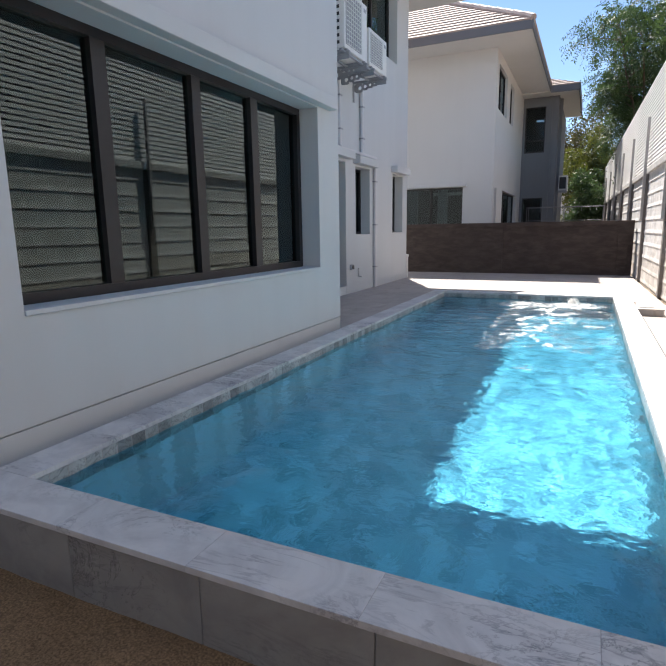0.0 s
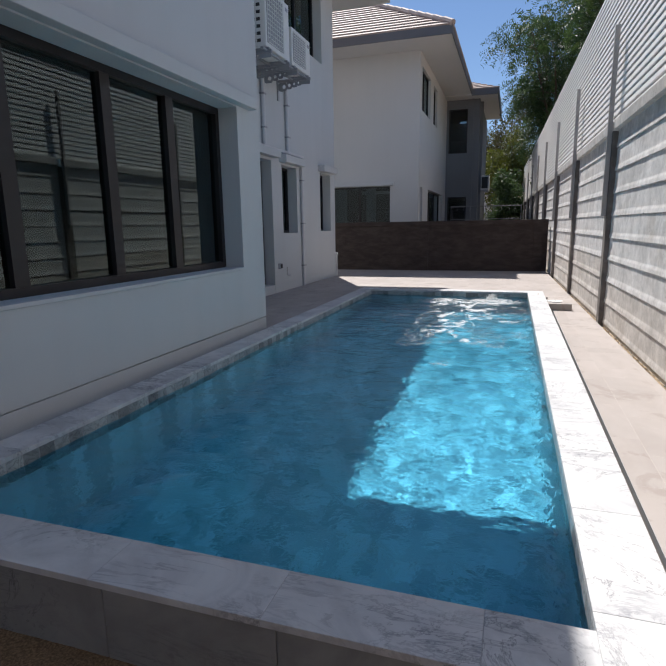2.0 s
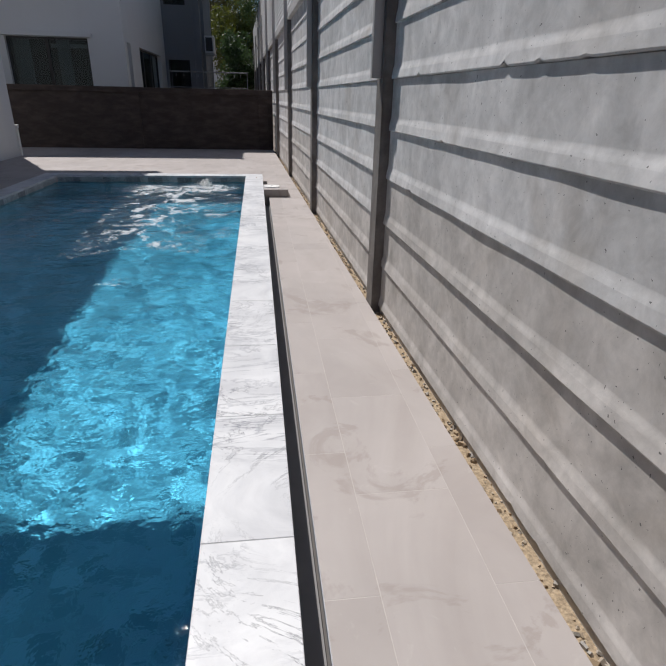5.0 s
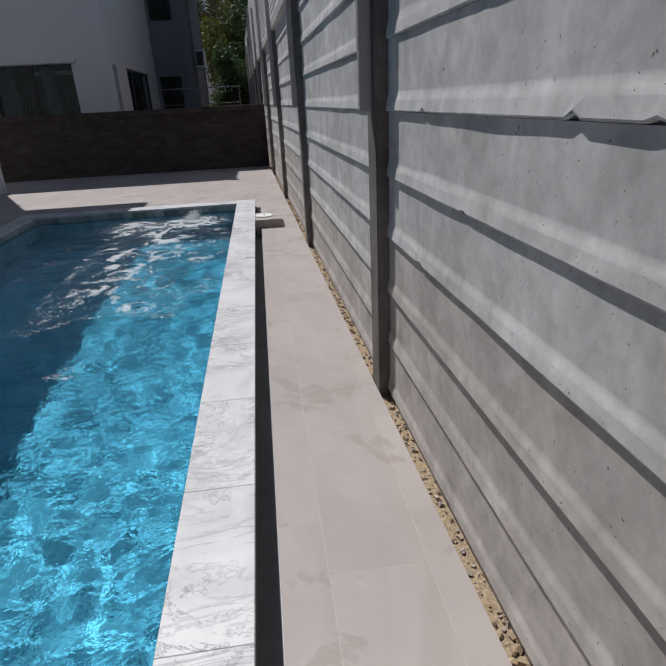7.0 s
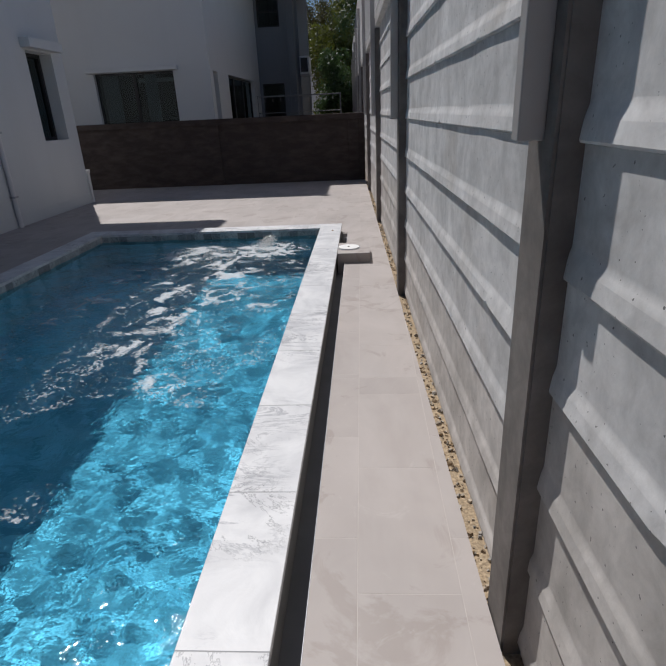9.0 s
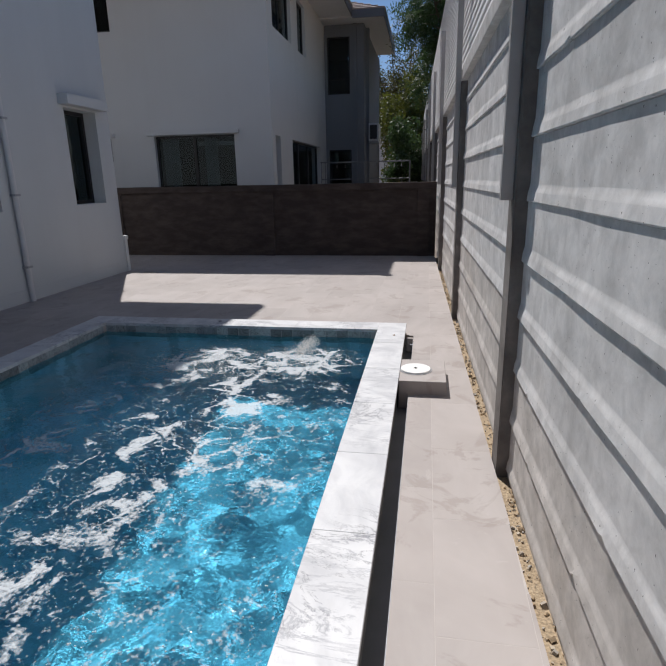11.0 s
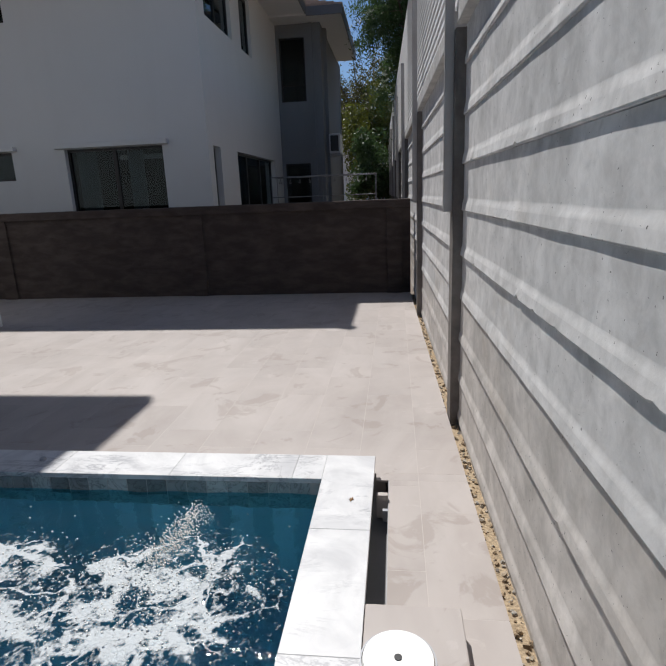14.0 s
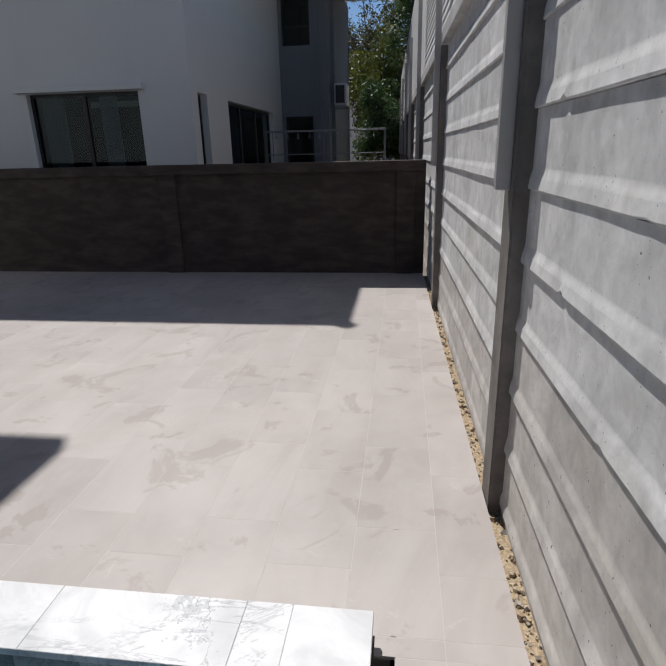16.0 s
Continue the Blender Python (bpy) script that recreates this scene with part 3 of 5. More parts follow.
def build_foam():
    step = 0.022
    x0, x1, y0, y1 = -1.75, 0.52, 4.4, 9.0
    nx, ny = int((x1 - x0) / step), int((y1 - y0) / step)
    cover = [[foam_cover(x0 + i * step, y0 + j * step) for i in range(nx + 1)] for j in range(ny + 1)]
    bm = bmesh.new()
    lay = bm.verts.layers.float.new("cover")
    made = {}

    def vert(i, j):
        if (i, j) not in made:
            c = cover[j][i]
            x, y = x0 + i * step, y0 + j * step
            h = 0.009 + 0.016 * max(0.0, min(c, 0.8)) * (1 + noise.noise(Vector((x * 18, y * 18, 4))))
            v = bm.verts.new((x, y, WATER_Z + h))
            v[lay] = c
            made[i, j] = v
        return made[i, j]
    for j in range(ny):
        for i in range(nx):
            if max(cover[j][i], cover[j][i + 1], cover[j + 1][i], cover[j + 1][i + 1]) > 0.12:
                bm.faces.new((vert(i, j), vert(i + 1, j), vert(i + 1, j + 1), vert(i, j + 1)))
    ob = part("foam", bm, FOAM, None, smooth=True, sheet=True)
    tagged(ob, "white foam and bubbles drifting on the stirred pool water", "foam", "", "stuff")
    # droplets and bubbles; the white grains also stand in for sun glints
    rng = random.Random(4)
    bm = bmesh.new()
    for _ in range(6000):
        x, y = rng.uniform(-1.6, 0.5), rng.uniform(4.6, 8.9)
        c = foam_cover(x, y)
        if c < 0.1 or rng.random() > 0.25 + c:
            continue
        r = rng.uniform(0.0012, 0.004)
        cz = WATER_Z + 0.011 + rng.random() * 0.01 * max(0, c)
        q = [bm.verts.new((x + dx * r, y + dy * r, cz + dz * r)) for dx, dy, dz in ((1, 0, 0), (0, 1, 0), (-1, 0, 0), (0, -1, 0), (0, 0, 1), (0, 0, -1))]
        for i in range(4):
            bm.faces.new((q[i], q[(i + 1) % 4], q[4]))
            bm.faces.new((q[(i + 1) % 4], q[i], q[5]))
    # froth thrown up by the jets
    for _ in range(2600):
        f = rng.random()
        if rng.random() < 0.35:
            x, y, top = -0.02 + 0.05 * f + rng.gauss(0, 0.03), 8.5 + 0.38 * f + rng.gauss(0, 0.02), 0.07
        else:
            cx, cy = rng.choice(((0.03, 8.36), (-0.68, 8.27)))
            x, y, top = cx + rng.gauss(0, 0.2), cy + rng.gauss(0, 0.17), 0.05
        if not (-1.9 < x < 0.5 and y < 9.0):
            continue
        r = rng.uniform(0.0015, 0.0055)
        cz = WATER_Z + 0.012 + top * rng.random() ** 2
        q = [bm.verts.new((x + dx * r, y + dy * r, cz + dz * r)) for dx, dy, dz in ((1, 0, 0), (0, 1, 0), (-1, 0, 0), (0, -1, 0), (0, 0, 1), (0, 0, -1))]
        for i in range(4):
            bm.faces.new((q[i], q[(i + 1) % 4], q[4]))
            bm.faces.new((q[(i + 1) % 4], q[i], q[5]))
    ob = part("bubbles", bm, WHITE_PLASTIC, None, smooth=True)
    tagged(ob, "small white bubbles and splashes, also standing in for sun glints on the foam", "bubbles", "", "stuff")


build_foam()


# ---- house with the large window ----
def build_house():
    h = thing("house", (-5.5, 3.0, 0), "white rendered two-storey house beside the pool", "house", "structure")
    big = (1.70, 5.02, 0.772, 2.352)
    wall_along_y("wall", XA - 0.3, XA, -6.0, YA, 0.188, EAVE, [big], STUCCO, h)
    part("wall", boxes((XC, XA - 0.3, YA - 0.2, YA, -0.3, EAVE)), STUCCO, h)
    # shallow plinth groove
    part("plinth", boxes((XA - 0.3, XA - 0.002, -6.0, YA, -0.3, 0.176), (XA - 0.3, XA - 0.02, -6.0, YA - 0.02, 0.176, 0.188)), STUCCO, h)
    door = (8.05, 8.94, 0.15, 2.33)
    w1 = (9.39, 10.11, 1.072, 2.30)
    w2 = (11.48, 12.19, 1.085, 2.335)
    up = (9.75, 11.74, 4.60, 5.95)
    wall_along_y("wall", XC - 0.3, XC, YA, YC, -0.3, EAVE, [door, w1, w2, up], STUCCO, h)
    wall_along_x("wall", YC - 0.3, YC, -12.0, XC - 0.3, -0.3, EAVE, [], STUCCO, h)
    part("wall", boxes((-12.0, XA - 0.3, -6.0, -5.8, -0.3, EAVE), (-12.0, -11.8, -5.8, YC - 0.3, -0.3, EAVE)), STUCCO, h)
    part("plinth", boxes((XC, XC + 0.007, YA + 0.01, 8.05, -0.3, 0.15), (XC, XC + 0.007, 8.94, YC + 0.007, -0.3, 0.15)), STUCCO, h)
    # rooms behind the glass, their dimness put into the plaster colour
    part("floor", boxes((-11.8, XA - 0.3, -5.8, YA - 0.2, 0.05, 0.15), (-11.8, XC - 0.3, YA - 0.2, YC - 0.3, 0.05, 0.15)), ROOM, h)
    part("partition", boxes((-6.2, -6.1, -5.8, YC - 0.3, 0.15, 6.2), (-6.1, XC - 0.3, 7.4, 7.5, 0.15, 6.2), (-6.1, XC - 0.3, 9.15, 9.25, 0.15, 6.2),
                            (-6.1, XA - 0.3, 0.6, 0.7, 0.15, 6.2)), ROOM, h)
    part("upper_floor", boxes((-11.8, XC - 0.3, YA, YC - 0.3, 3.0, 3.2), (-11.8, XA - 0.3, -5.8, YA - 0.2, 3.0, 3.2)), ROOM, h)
    # hoods over the openings
    part("hood", boxes((XA, XA + 0.10, 1.2, 5.285, 2.362, 2.475), bevel=0.006), STUCCO, h)
    part("hood", boxes((XC, XC + 0.15, 7.4, 9.05, 2.375, 2.50), bevel=0.006), STUCCO, h)
    part("hood", boxes((XC, XC + 0.15, 9.28, 10.24, 2.335, 2.47), bevel=0.006), STUCCO, h)
    part("hood", boxes((XC, XC + 0.15, 11.38, 12.30, 2.36, 2.49), bevel=0.006), STUCCO, h)
    part("window_sill", boxes((XA - 0.22, XA + 0.012, 1.70, 5.02, 0.752, 0.780), bevel=0.004), STUCCO, h)
    # roof: eaves with flat soffits, hipped above
    for x_out, ya, yb in ((-1.42, -7.0, 6.87), (-2.77, 6.87, 13.90)):
        part("eave", boxes((-13.0, x_out, ya, yb, EAVE, EAVE + 0.22)), STUCCO, h)
    bm = bmesh.new()
    prism(bm, [(-13.0, EAVE + 0.22), (-1.42, EAVE + 0.22), (-7.2, EAVE + 2.6)], "y", -7.0, 6.87)
    prism(bm, [(-13.0, EAVE + 0.22), (-2.77, EAVE + 0.22), (-7.9, EAVE + 2.4)], "y", 6.87, 13.9)
    part("roof", bm, ROOF, h)
    return h


house = build_house()

window("window_1", XA - 0.205, 1.70, 5.02, 0.780, 2.352, "x", ((2.455, 2.565), (3.36, 3.46), (4.14, 4.245)), 0.06, 0.09,
       label="wide four-panel sliding window in a dark bronze frame")
window("window_2", XC - 0.19, 9.39, 10.11, 1.072, 2.30, "x", (), 0.05, 0.07, label="narrow dark-framed window set deep in the white wall")
window("window_3", XC - 0.19, 11.48, 12.19, 1.085, 2.335, "x", (), 0.05, 0.07, label="narrow dark-framed window with greenish glass in the white wall")
window("window_4", XC - 0.19, 9.75, 11.74, 4.60, 5.95, "x", ((10.70, 10.76),), 0.05, 0.07, label="upper-storey dark-framed window with tinted glass")
window("door_1", XC - 0.19, 8.05, 8.94, 0.15, 2.33, "x", (), 0.09, 0.06, label="dark-framed glazed side door")


def build_curtain(y0, y1):
    """A pleated curtain hanging behind the large window."""
    c = thing("curtain", (XA - 0.45, (y0 + y1) / 2, 0.15), "pale pleated curtain gathered behind the large window", "curtain")
    bm = bmesh.new()
    n = 24
    outline = [(XA - 0.45 + 0.022 * math.sin(1.4 * i), y0 + (y1 - y0) * i / n) for i in range(n + 1)]
    prism(bm, outline + [(x - 0.006, y) for x, y in reversed(outline)], "z", 0.16, 2.5)
    part("fabric", bm, CURTAIN, c, smooth=False)
    bm = bmesh.new()
    tube(bm, (XA - 0.45, y0 - 0.1, 2.51), (XA - 0.45, y1 + 0.1, 2.51), 0.012, 8)
    part("rod", bm, STEEL, c)


build_curtain(3.80, 4.12)


# ---- brown boundary wall ----
def build_boundary():
    w = thing("wall_end", (-2.0, 14.46, 0), "low brown rough-rendered boundary wall with piers and a coping", "wall", "structure")
    y = 14.40
    x1 = fence_x(14.4) - 0.0
    part("panel", boxes((-12.0, x1, y, y + 0.16, -0.2, 1.165)), BROWN, w)
    for x in (-4.95, -1.93, 0.885):
        part("pier", boxes((x - 0.105, x + 0.105, y - 0.036, y + 0.19, -0.2, 1.163), bevel=0.006), BROWN, w)
    part("coping", boxes((-12.0, x1, y - 0.045, y + 0.2, 1.165, 1.279), bevel=0.01), BROWN, w)


build_boundary()
# out of view; added to keep low sky light and sand bounce off the house
wall_start = part("wall_start", boxes((-2.06, fence_x(-4.5) + 0.1, -4.6, -4.4, -0.25, 2.6)), BROWN)
tagged(wall_start, "unseen plain brown wall added to block low sky light and sand bounce", "wall", "", "structure")


# ---- fence ----
FENCE_TURN = math.degrees(math.atan(0.0265))
SPAN = 3.0
PLANK_H = 0.249


def plank_mesh(seed, mat):
    """One precast plank: a flat face with a thick worn lip along its foot. Local: s along y, face towards -x, foot at z = 0."""
    rng = random.Random(seed)
    outline = [(0.042, PLANK_H - 0.002), (0.042, 0.070), (0.0414, 0.063), (0.0386, 0.051), (0.0352, 0.038), (0.0315, 0.005), (0.034, 0.0), (0.10, 0.0), (0.10, PLANK_H - 0.002)]
    n = 110
    bm = bmesh.new()
    rows = []
    for i in range(n + 1):
        s = -1.44 + 2.88 * i / n
        chip = max(0.0, noise.noise(Vector((s * 5, seed * 7.3, 0)))) ** 2 * 0.002 + max(0.0, noise.noise(Vector((s * 19, seed * 3.1, 2))) - 0.45) * 0.05
        row = []
        for k, (x, z) in enumerate(outline):
            if k in (5, 6):
                z += chip
            if 2 <= k <= 5:
                x += 0.002 * noise.noise(Vector((s * 3, seed * 2.0, k)))
            row.append(bm.verts.new((x, s, z)))
        rows.append(row)
    m = len(outline)
    for a, b in zip(rows, rows[1:]):
        for k in range(m):
            bm.faces.new((a[k], a[(k + 1) % m], b[(k + 1) % m], b[k]))
    bm.faces.new(rows[0])
    bm.faces.new(rows[-1][::-1])
    bmesh.ops.recalc_face_normals(bm, faces=bm.faces)
    mesh = bpy.data.meshes.new("plank")
    bm.to_mesh(mesh)
    bm.free()
    mesh.polygons.foreach_set("use_smooth", [abs(p.normal.x) > 0.3 and 0.034 < p.center.z < 0.075 for p in mesh.polygons])
    mesh.materials.append(mat)
    return mesh


SLATS, SLAT_PITCH, SLAT_FOOT = 24, 0.0755, 2.302


def slat_mesh(length):
    bm = bmesh.new()
    prism(bm, [(0.062, 0.066), (0.056, 0.062), (0.048, 0.010), (0.051, 0.004), (0.060, 0.0), (0.080, 0.0), (0.084, 0.066)], "y", -length / 2, length / 2)
    bmesh.ops.recalc_face_normals(bm, faces=bm.faces)
    mesh = bpy.data.meshes.new("slat")
    bm.to_mesh(mesh)
    bm.free()
    mesh.materials.append(SLAT)
    return mesh


def build_fence():
    f = thing("fence", (fence_x(0), 0, 0), "tall grey precast concrete plank fence topped with a louvred metal screen", "fence", "structure", rz=FENCE_TURN)
    planks = [plank_mesh(k, PLANK) for k in range(9)]
    soiled_dim = [plank_mesh(k + 9, PLANK_SOILED_DIM) for k in range(9)]
    slat = slat_mesh(SPAN)
    # concrete post with a steel upright bolted to its upper half
    bm = bmesh.new()
    prism(bm, [(0.0, -0.12), (0.14, -0.12), (0.14, 2.18), (0.0, 2.18)], "y", -0.075, 0.075)
    bmesh.ops.bevel(bm, geom=[e for e in bm.edges if e.calc_length() > 0.9], offset=0.006, segments=2, affect="EDGES")
    bmesh.ops.recalc_face_normals(bm, faces=bm.faces)
    post = bpy.data.meshes.new("post")
    bm.to_mesh(post)
    bm.free()
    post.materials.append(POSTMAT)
    bm = boxes((-0.050, 0.0, -0.020, 0.022, 1.252, 3.295), bevel=0.003)
    bmesh.ops.recalc_face_normals(bm, faces=bm.faces)
    upright = bpy.data.meshes.new("upright")
    bm.to_mesh(upright)
    bm.free()
    upright.materials.append(UPRIGHT)
    bm = boxes((0.0, 0.13, -1.425, 1.425, 2.190, 2.30), bevel=0.006)
    bmesh.ops.recalc_face_normals(bm, faces=bm.faces)
    beam = bpy.data.meshes.new("beam")
    bm.to_mesh(beam)
    bm.free()
    beam.materials.append(BEAM)
    scale = math.hypot(1, 0.0265)
    rng = random.Random(11)
    first = 4.05 * scale
    far = bmesh.new()
    far_slats = bmesh.new()
    for k in range(-3, 12):
        s = first + SPAN * k
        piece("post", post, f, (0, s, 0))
        piece("upright", upright, f, (0, s, 0))
        piece("beam", beam, f, (0.003 * (k % 2), s + SPAN / 2, 0))
        for i in range(-1, 9):
            loc = (0.012 + rng.uniform(-0.002, 0.002), s + SPAN / 2, i * PLANK_H + (0.004 if k < 1 else 0.012))
            # the lowest rows take the dirtied planks with the dimming in their colour
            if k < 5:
                piece("plank", (soiled_dim if i < 2 + k % 2 else planks)[(i * 2 + k + 20) % 9], f, loc)
            else:
                box(far, 0.068, 0.13, s + 0.06, s + SPAN - 0.06, loc[2], loc[2] + PLANK_H)
                box(far, 0.05, 0.068, s + 0.06, s + SPAN - 0.06, loc[2], loc[2] + 0.042)
        for i in range(SLATS):
            z = SLAT_FOOT + i * SLAT_PITCH
            if k < 4:
                piece("slat", slat, f, (0.0, s + SPAN / 2, z))
            else:
                box(far_slats, 0.055, 0.08, s, s + SPAN, z, z + 0.064)
    tagged(part("far_planks", far, PLANK, f, local=True), kind="stuff")
    tagged(part("far_slats", far_slats, SLAT, f, local=True), kind="stuff")
    # sheet behind the louvres
    part("backing", boxes((0.087, 0.093, first - 9, first + 36, 2.3, SLAT_FOOT + SLATS * SLAT_PITCH)), SLAT, f, local=True)


build_fence()


# ---- neighbour's house ----
def roof_courses(bm, corner, along, up, length, rise, count, trim0, trim1):
    """Courses of roof tiles on one slope: long stepped strips, cut back at the hips by trim0 and trim1 per course."""
    c, a, u = Vector(corner), Vector(along).normalized(), Vector(up).normalized()
    nrm = a.cross(u)
    if nrm.z < 0:
        nrm = -nrm
    step = rise / count
    for i in range(count):
        s0, s1 = trim0 * i * step, length - trim1 * i * step
        t0, t1 = trim0 * (i + 1) * step, length - trim1 * (i + 1) * step
        if s1 - s0 < 0.1:
            break
        lo, hi = u * (i * step), u * ((i + 1) * step + 0.02)
        p = [c + a * s0 + lo + nrm * 0.045, c + a * s1 + lo + nrm * 0.045, c + a * max(t1, t0) + hi + nrm * 0.008, c + a * t0 + hi + nrm * 0.008]
        q = [c + a * s0 + lo, c + a * s1 + lo]
        v = [bm.verts.new(x) for x in p]
        w = [bm.verts.new(x) for x in q]
        bm.faces.new(v)
        bm.faces.new((w[0], w[1], v[1], v[0]))


def build_neighbour():
    X, Y = -2.55, 17.12
    h = thing("neighbour_house", (-6.0, 20.0, 0), "white two-storey house with a hipped tile roof behind the boundary wall", "house", "structure")
    w1 = (-5.42, -3.45, 0.95, 2.40)
    w0 = (-7.20, -6.52, 1.87, 2.40)
    u0 = (-7.05, -6.22, 4.66, 6.0)
    wall_along_x("wall", Y, Y + 0.25, -13.0, X, -0.2, 6.25, [w1, w0, u0], STUCCO_N, h)
    s1 = (17.55, 19.32, 4.66, 5.93)
    s2 = (20.05, 21.02, 4.66, 5.93)
    wall_along_y("wall", X - 0.25, X, Y + 0.25, 24.0, -0.2, 6.25, [s1, s2, (17.40, 17.85, 0.3, 2.37), (19.05, 22.9, 0.3, 2.37)], STUCCO_N, h)
    # grey bay
    bay_win = (-2.46, -1.70, 4.10, 5.85)
    bay_low = (-2.45, -1.67, 0.3, 2.33)
    wall_along_x("bay_wall", 24.0, 24.25, X - 0.25, -1.22, -0.2, 6.25, [bay_win, bay_low], STUCCO_GREY, h)
    part("bay_wall", boxes((-1.47, -1.22, 24.25, 30.0, -0.2, 6.25), (-1.22, -1.12, 24.6, 24.85, -0.2, 6.25), (-1.56, -1.46, 23.94, 24.0, -0.2, 6.25)), STUCCO_GREY, h)
    part("rear_wall", boxes((-13.0, -1.22, 29.75, 30.0, -0.2, 6.25), (-13.0, -12.75, Y, 29.75, -0.2, 6.25)), STUCCO_N, h)
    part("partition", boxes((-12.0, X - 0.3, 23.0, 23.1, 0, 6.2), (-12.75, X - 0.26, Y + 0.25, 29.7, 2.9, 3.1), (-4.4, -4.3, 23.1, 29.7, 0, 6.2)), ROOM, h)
    part("hood", boxes((-5.56, -3.32, Y - 0.12, Y, 2.41, 2.50), bevel=0.006), STUCCO_N, h)
    part("hood", boxes((-7.33, -6.40, Y - 0.12, Y, 2.41, 2.49), bevel=0.006), STUCCO_N, h)
    # eaves, fascia, roof
    ez = 6.22
    ex, ey = -1.50, 15.92
    part("soffit", boxes((-14.0, ex - 0.03, ey + 0.03, 24.2, ez + 0.03, ez + 0.08), (-14.0, X, 24.2, 30.0, ez + 0.03, ez + 0.08)), STUCCO_N, h, "white eaves soffit")
    part("fascia", boxes((-14.0, ex, ey, ey + 0.03, ez, ez + 0.24), (ex - 0.03, ex, ey + 0.03, 23.3, ez, ez + 0.24)), FASCIA, h, "dark grey fascia board")
    bm = bmesh.new()
    k = 0.62
    top = (-7.75, 22.2)
    rise = math.hypot(6.28, 6.28 * k)
    roof_courses(bm, (ex, ey, ez + 0.22), (-1, 0, 0), (0, 1, k), 12.5, rise, 26, 1 / math.hypot(1, k), 1 / math.hypot(1, k))
    roof_courses(bm, (ex, ey, ez + 0.22), (0, 1, 0), (-1, 0, k), 12.5, rise, 26, 1 / math.hypot(1, k), 1 / math.hypot(1, k))
    bmesh.ops.recalc_face_normals(bm, faces=bm.faces)
    part("roof", bm, ROOF, h, "beige-brown roof tiles in stepped courses")
    bm = bmesh.new()
    a = Vector((ex, ey, ez + 0.26))
    b = a + Vector((-6.25, 6.25, 6.25 * k))
    for i in range(22):
        p, q = a.lerp(b, i / 22), a.lerp(b, (i + 1) / 22)
        tube(bm, p, q + Vector((0, 0, 0.02)), 0.09, 8)
    part("hip_cap", bm, ROOF, h)
    # lower wing beyond the bay
    wx, wy = -0.50, 23.25
    part("soffit", boxes((X, wx - 0.03, wy + 0.03, 28.9, ez - 0.02, ez + 0.03)), STUCCO_N, h, "white eaves soffit")
    part("fascia", boxes((ex + 0.0, wx, wy, wy + 0.03, ez - 0.05, ez + 0.2), (wx - 0.03, wx, wy + 0.03, 28.9, ez - 0.05, ez + 0.2)), FASCIA, h, "dark grey fascia board")
    bm = bmesh.new()
    roof_courses(bm, (wx, wy, ez + 0.18), (-1, 0, 0), (0, 1, 0.45), 4.0, 3.0, 11, 0.91, 0.0)
    roof_courses(bm, (wx, wy, ez + 0.18), (0, 1, 0), (-1, 0, 0.45), 5.6, 3.0, 11, 0.91, 0.0)
    part("roof", bm, ROOF, h, "beige-brown roof tiles in stepped courses")
    W = dict(bar=0.045, depth=0.06, parent=h, glass=GLASS_N)
    window("window", Y + 0.10, w1[0], w1[1], w1[2], w1[3], "y", ((-4.50, -4.43),), **W)
    window("window", Y + 0.08, w0[0], w0[1], w0[2], w0[3], "y", (), **W)
    window("window", Y + 0.08, u0[0], u0[1], u0[2], u0[3], "y", (), **W)
    window("window", X - 0.08, s1[0], s1[1], s1[2], s1[3], "x", ((18.40, 18.46),), **W)
    window("window", X - 0.08, s2[0], s2[1], s2[2], s2[3], "x", (), **W)
    window("window", X - 0.12, 17.40, 17.85, 0.3, 2.37, "x", (), **W)
    window("window", X - 0.12, 19.05, 22.9, 0.3, 2.37, "x", ((20.2, 20.26), (21.5, 21.56)), **W)
    window("window", 24.08, bay_win[0], bay_win[1], bay_win[2], bay_win[3], "y", (), rails=((4.55, 4.60),), **W)
    window("window", 24.08, bay_low[0], bay_low[1], bay_low[2], bay_low[3], "y", (), **W)
    # curtains inside the near window
    bm = bmesh.new()
    for x0, x1 in ((-5.36, -4.95), (-4.30, -3.98)):
        n = 14
        for i in range(n):
            xa, xb = x0 + (x1 - x0) * i / n, x0 + (x1 - x0) * (i + 1) / n
            ya, yb = Y + 0.30 + 0.03 * (i % 2), Y + 0.30 + 0.03 * ((i + 1) % 2)
            v = [bm.verts.new(p) for p in ((xa, ya, 0.9), (xb, yb, 0.9), (xb, yb, 2.36), (xa, ya, 2.36))]
            bm.faces.new(v)
            v = [bm.verts.new(p) for p in ((xa, ya + 0.004, 0.9), (xb, yb + 0.004, 0.9), (xb, yb + 0.004, 2.36), (xa, ya + 0.004, 2.36))]
            bm.faces.new(v[::-1])
    part("curtain", bm, CURTAIN, h, "pale curtain drawn half open")
    part("blind", boxes((-4.42, -3.5, Y + 0.22, Y + 0.25, 2.18, 2.27)), CURTAIN, h, "rolled-up pale blind")
    return h


neighbour = build_neighbour()


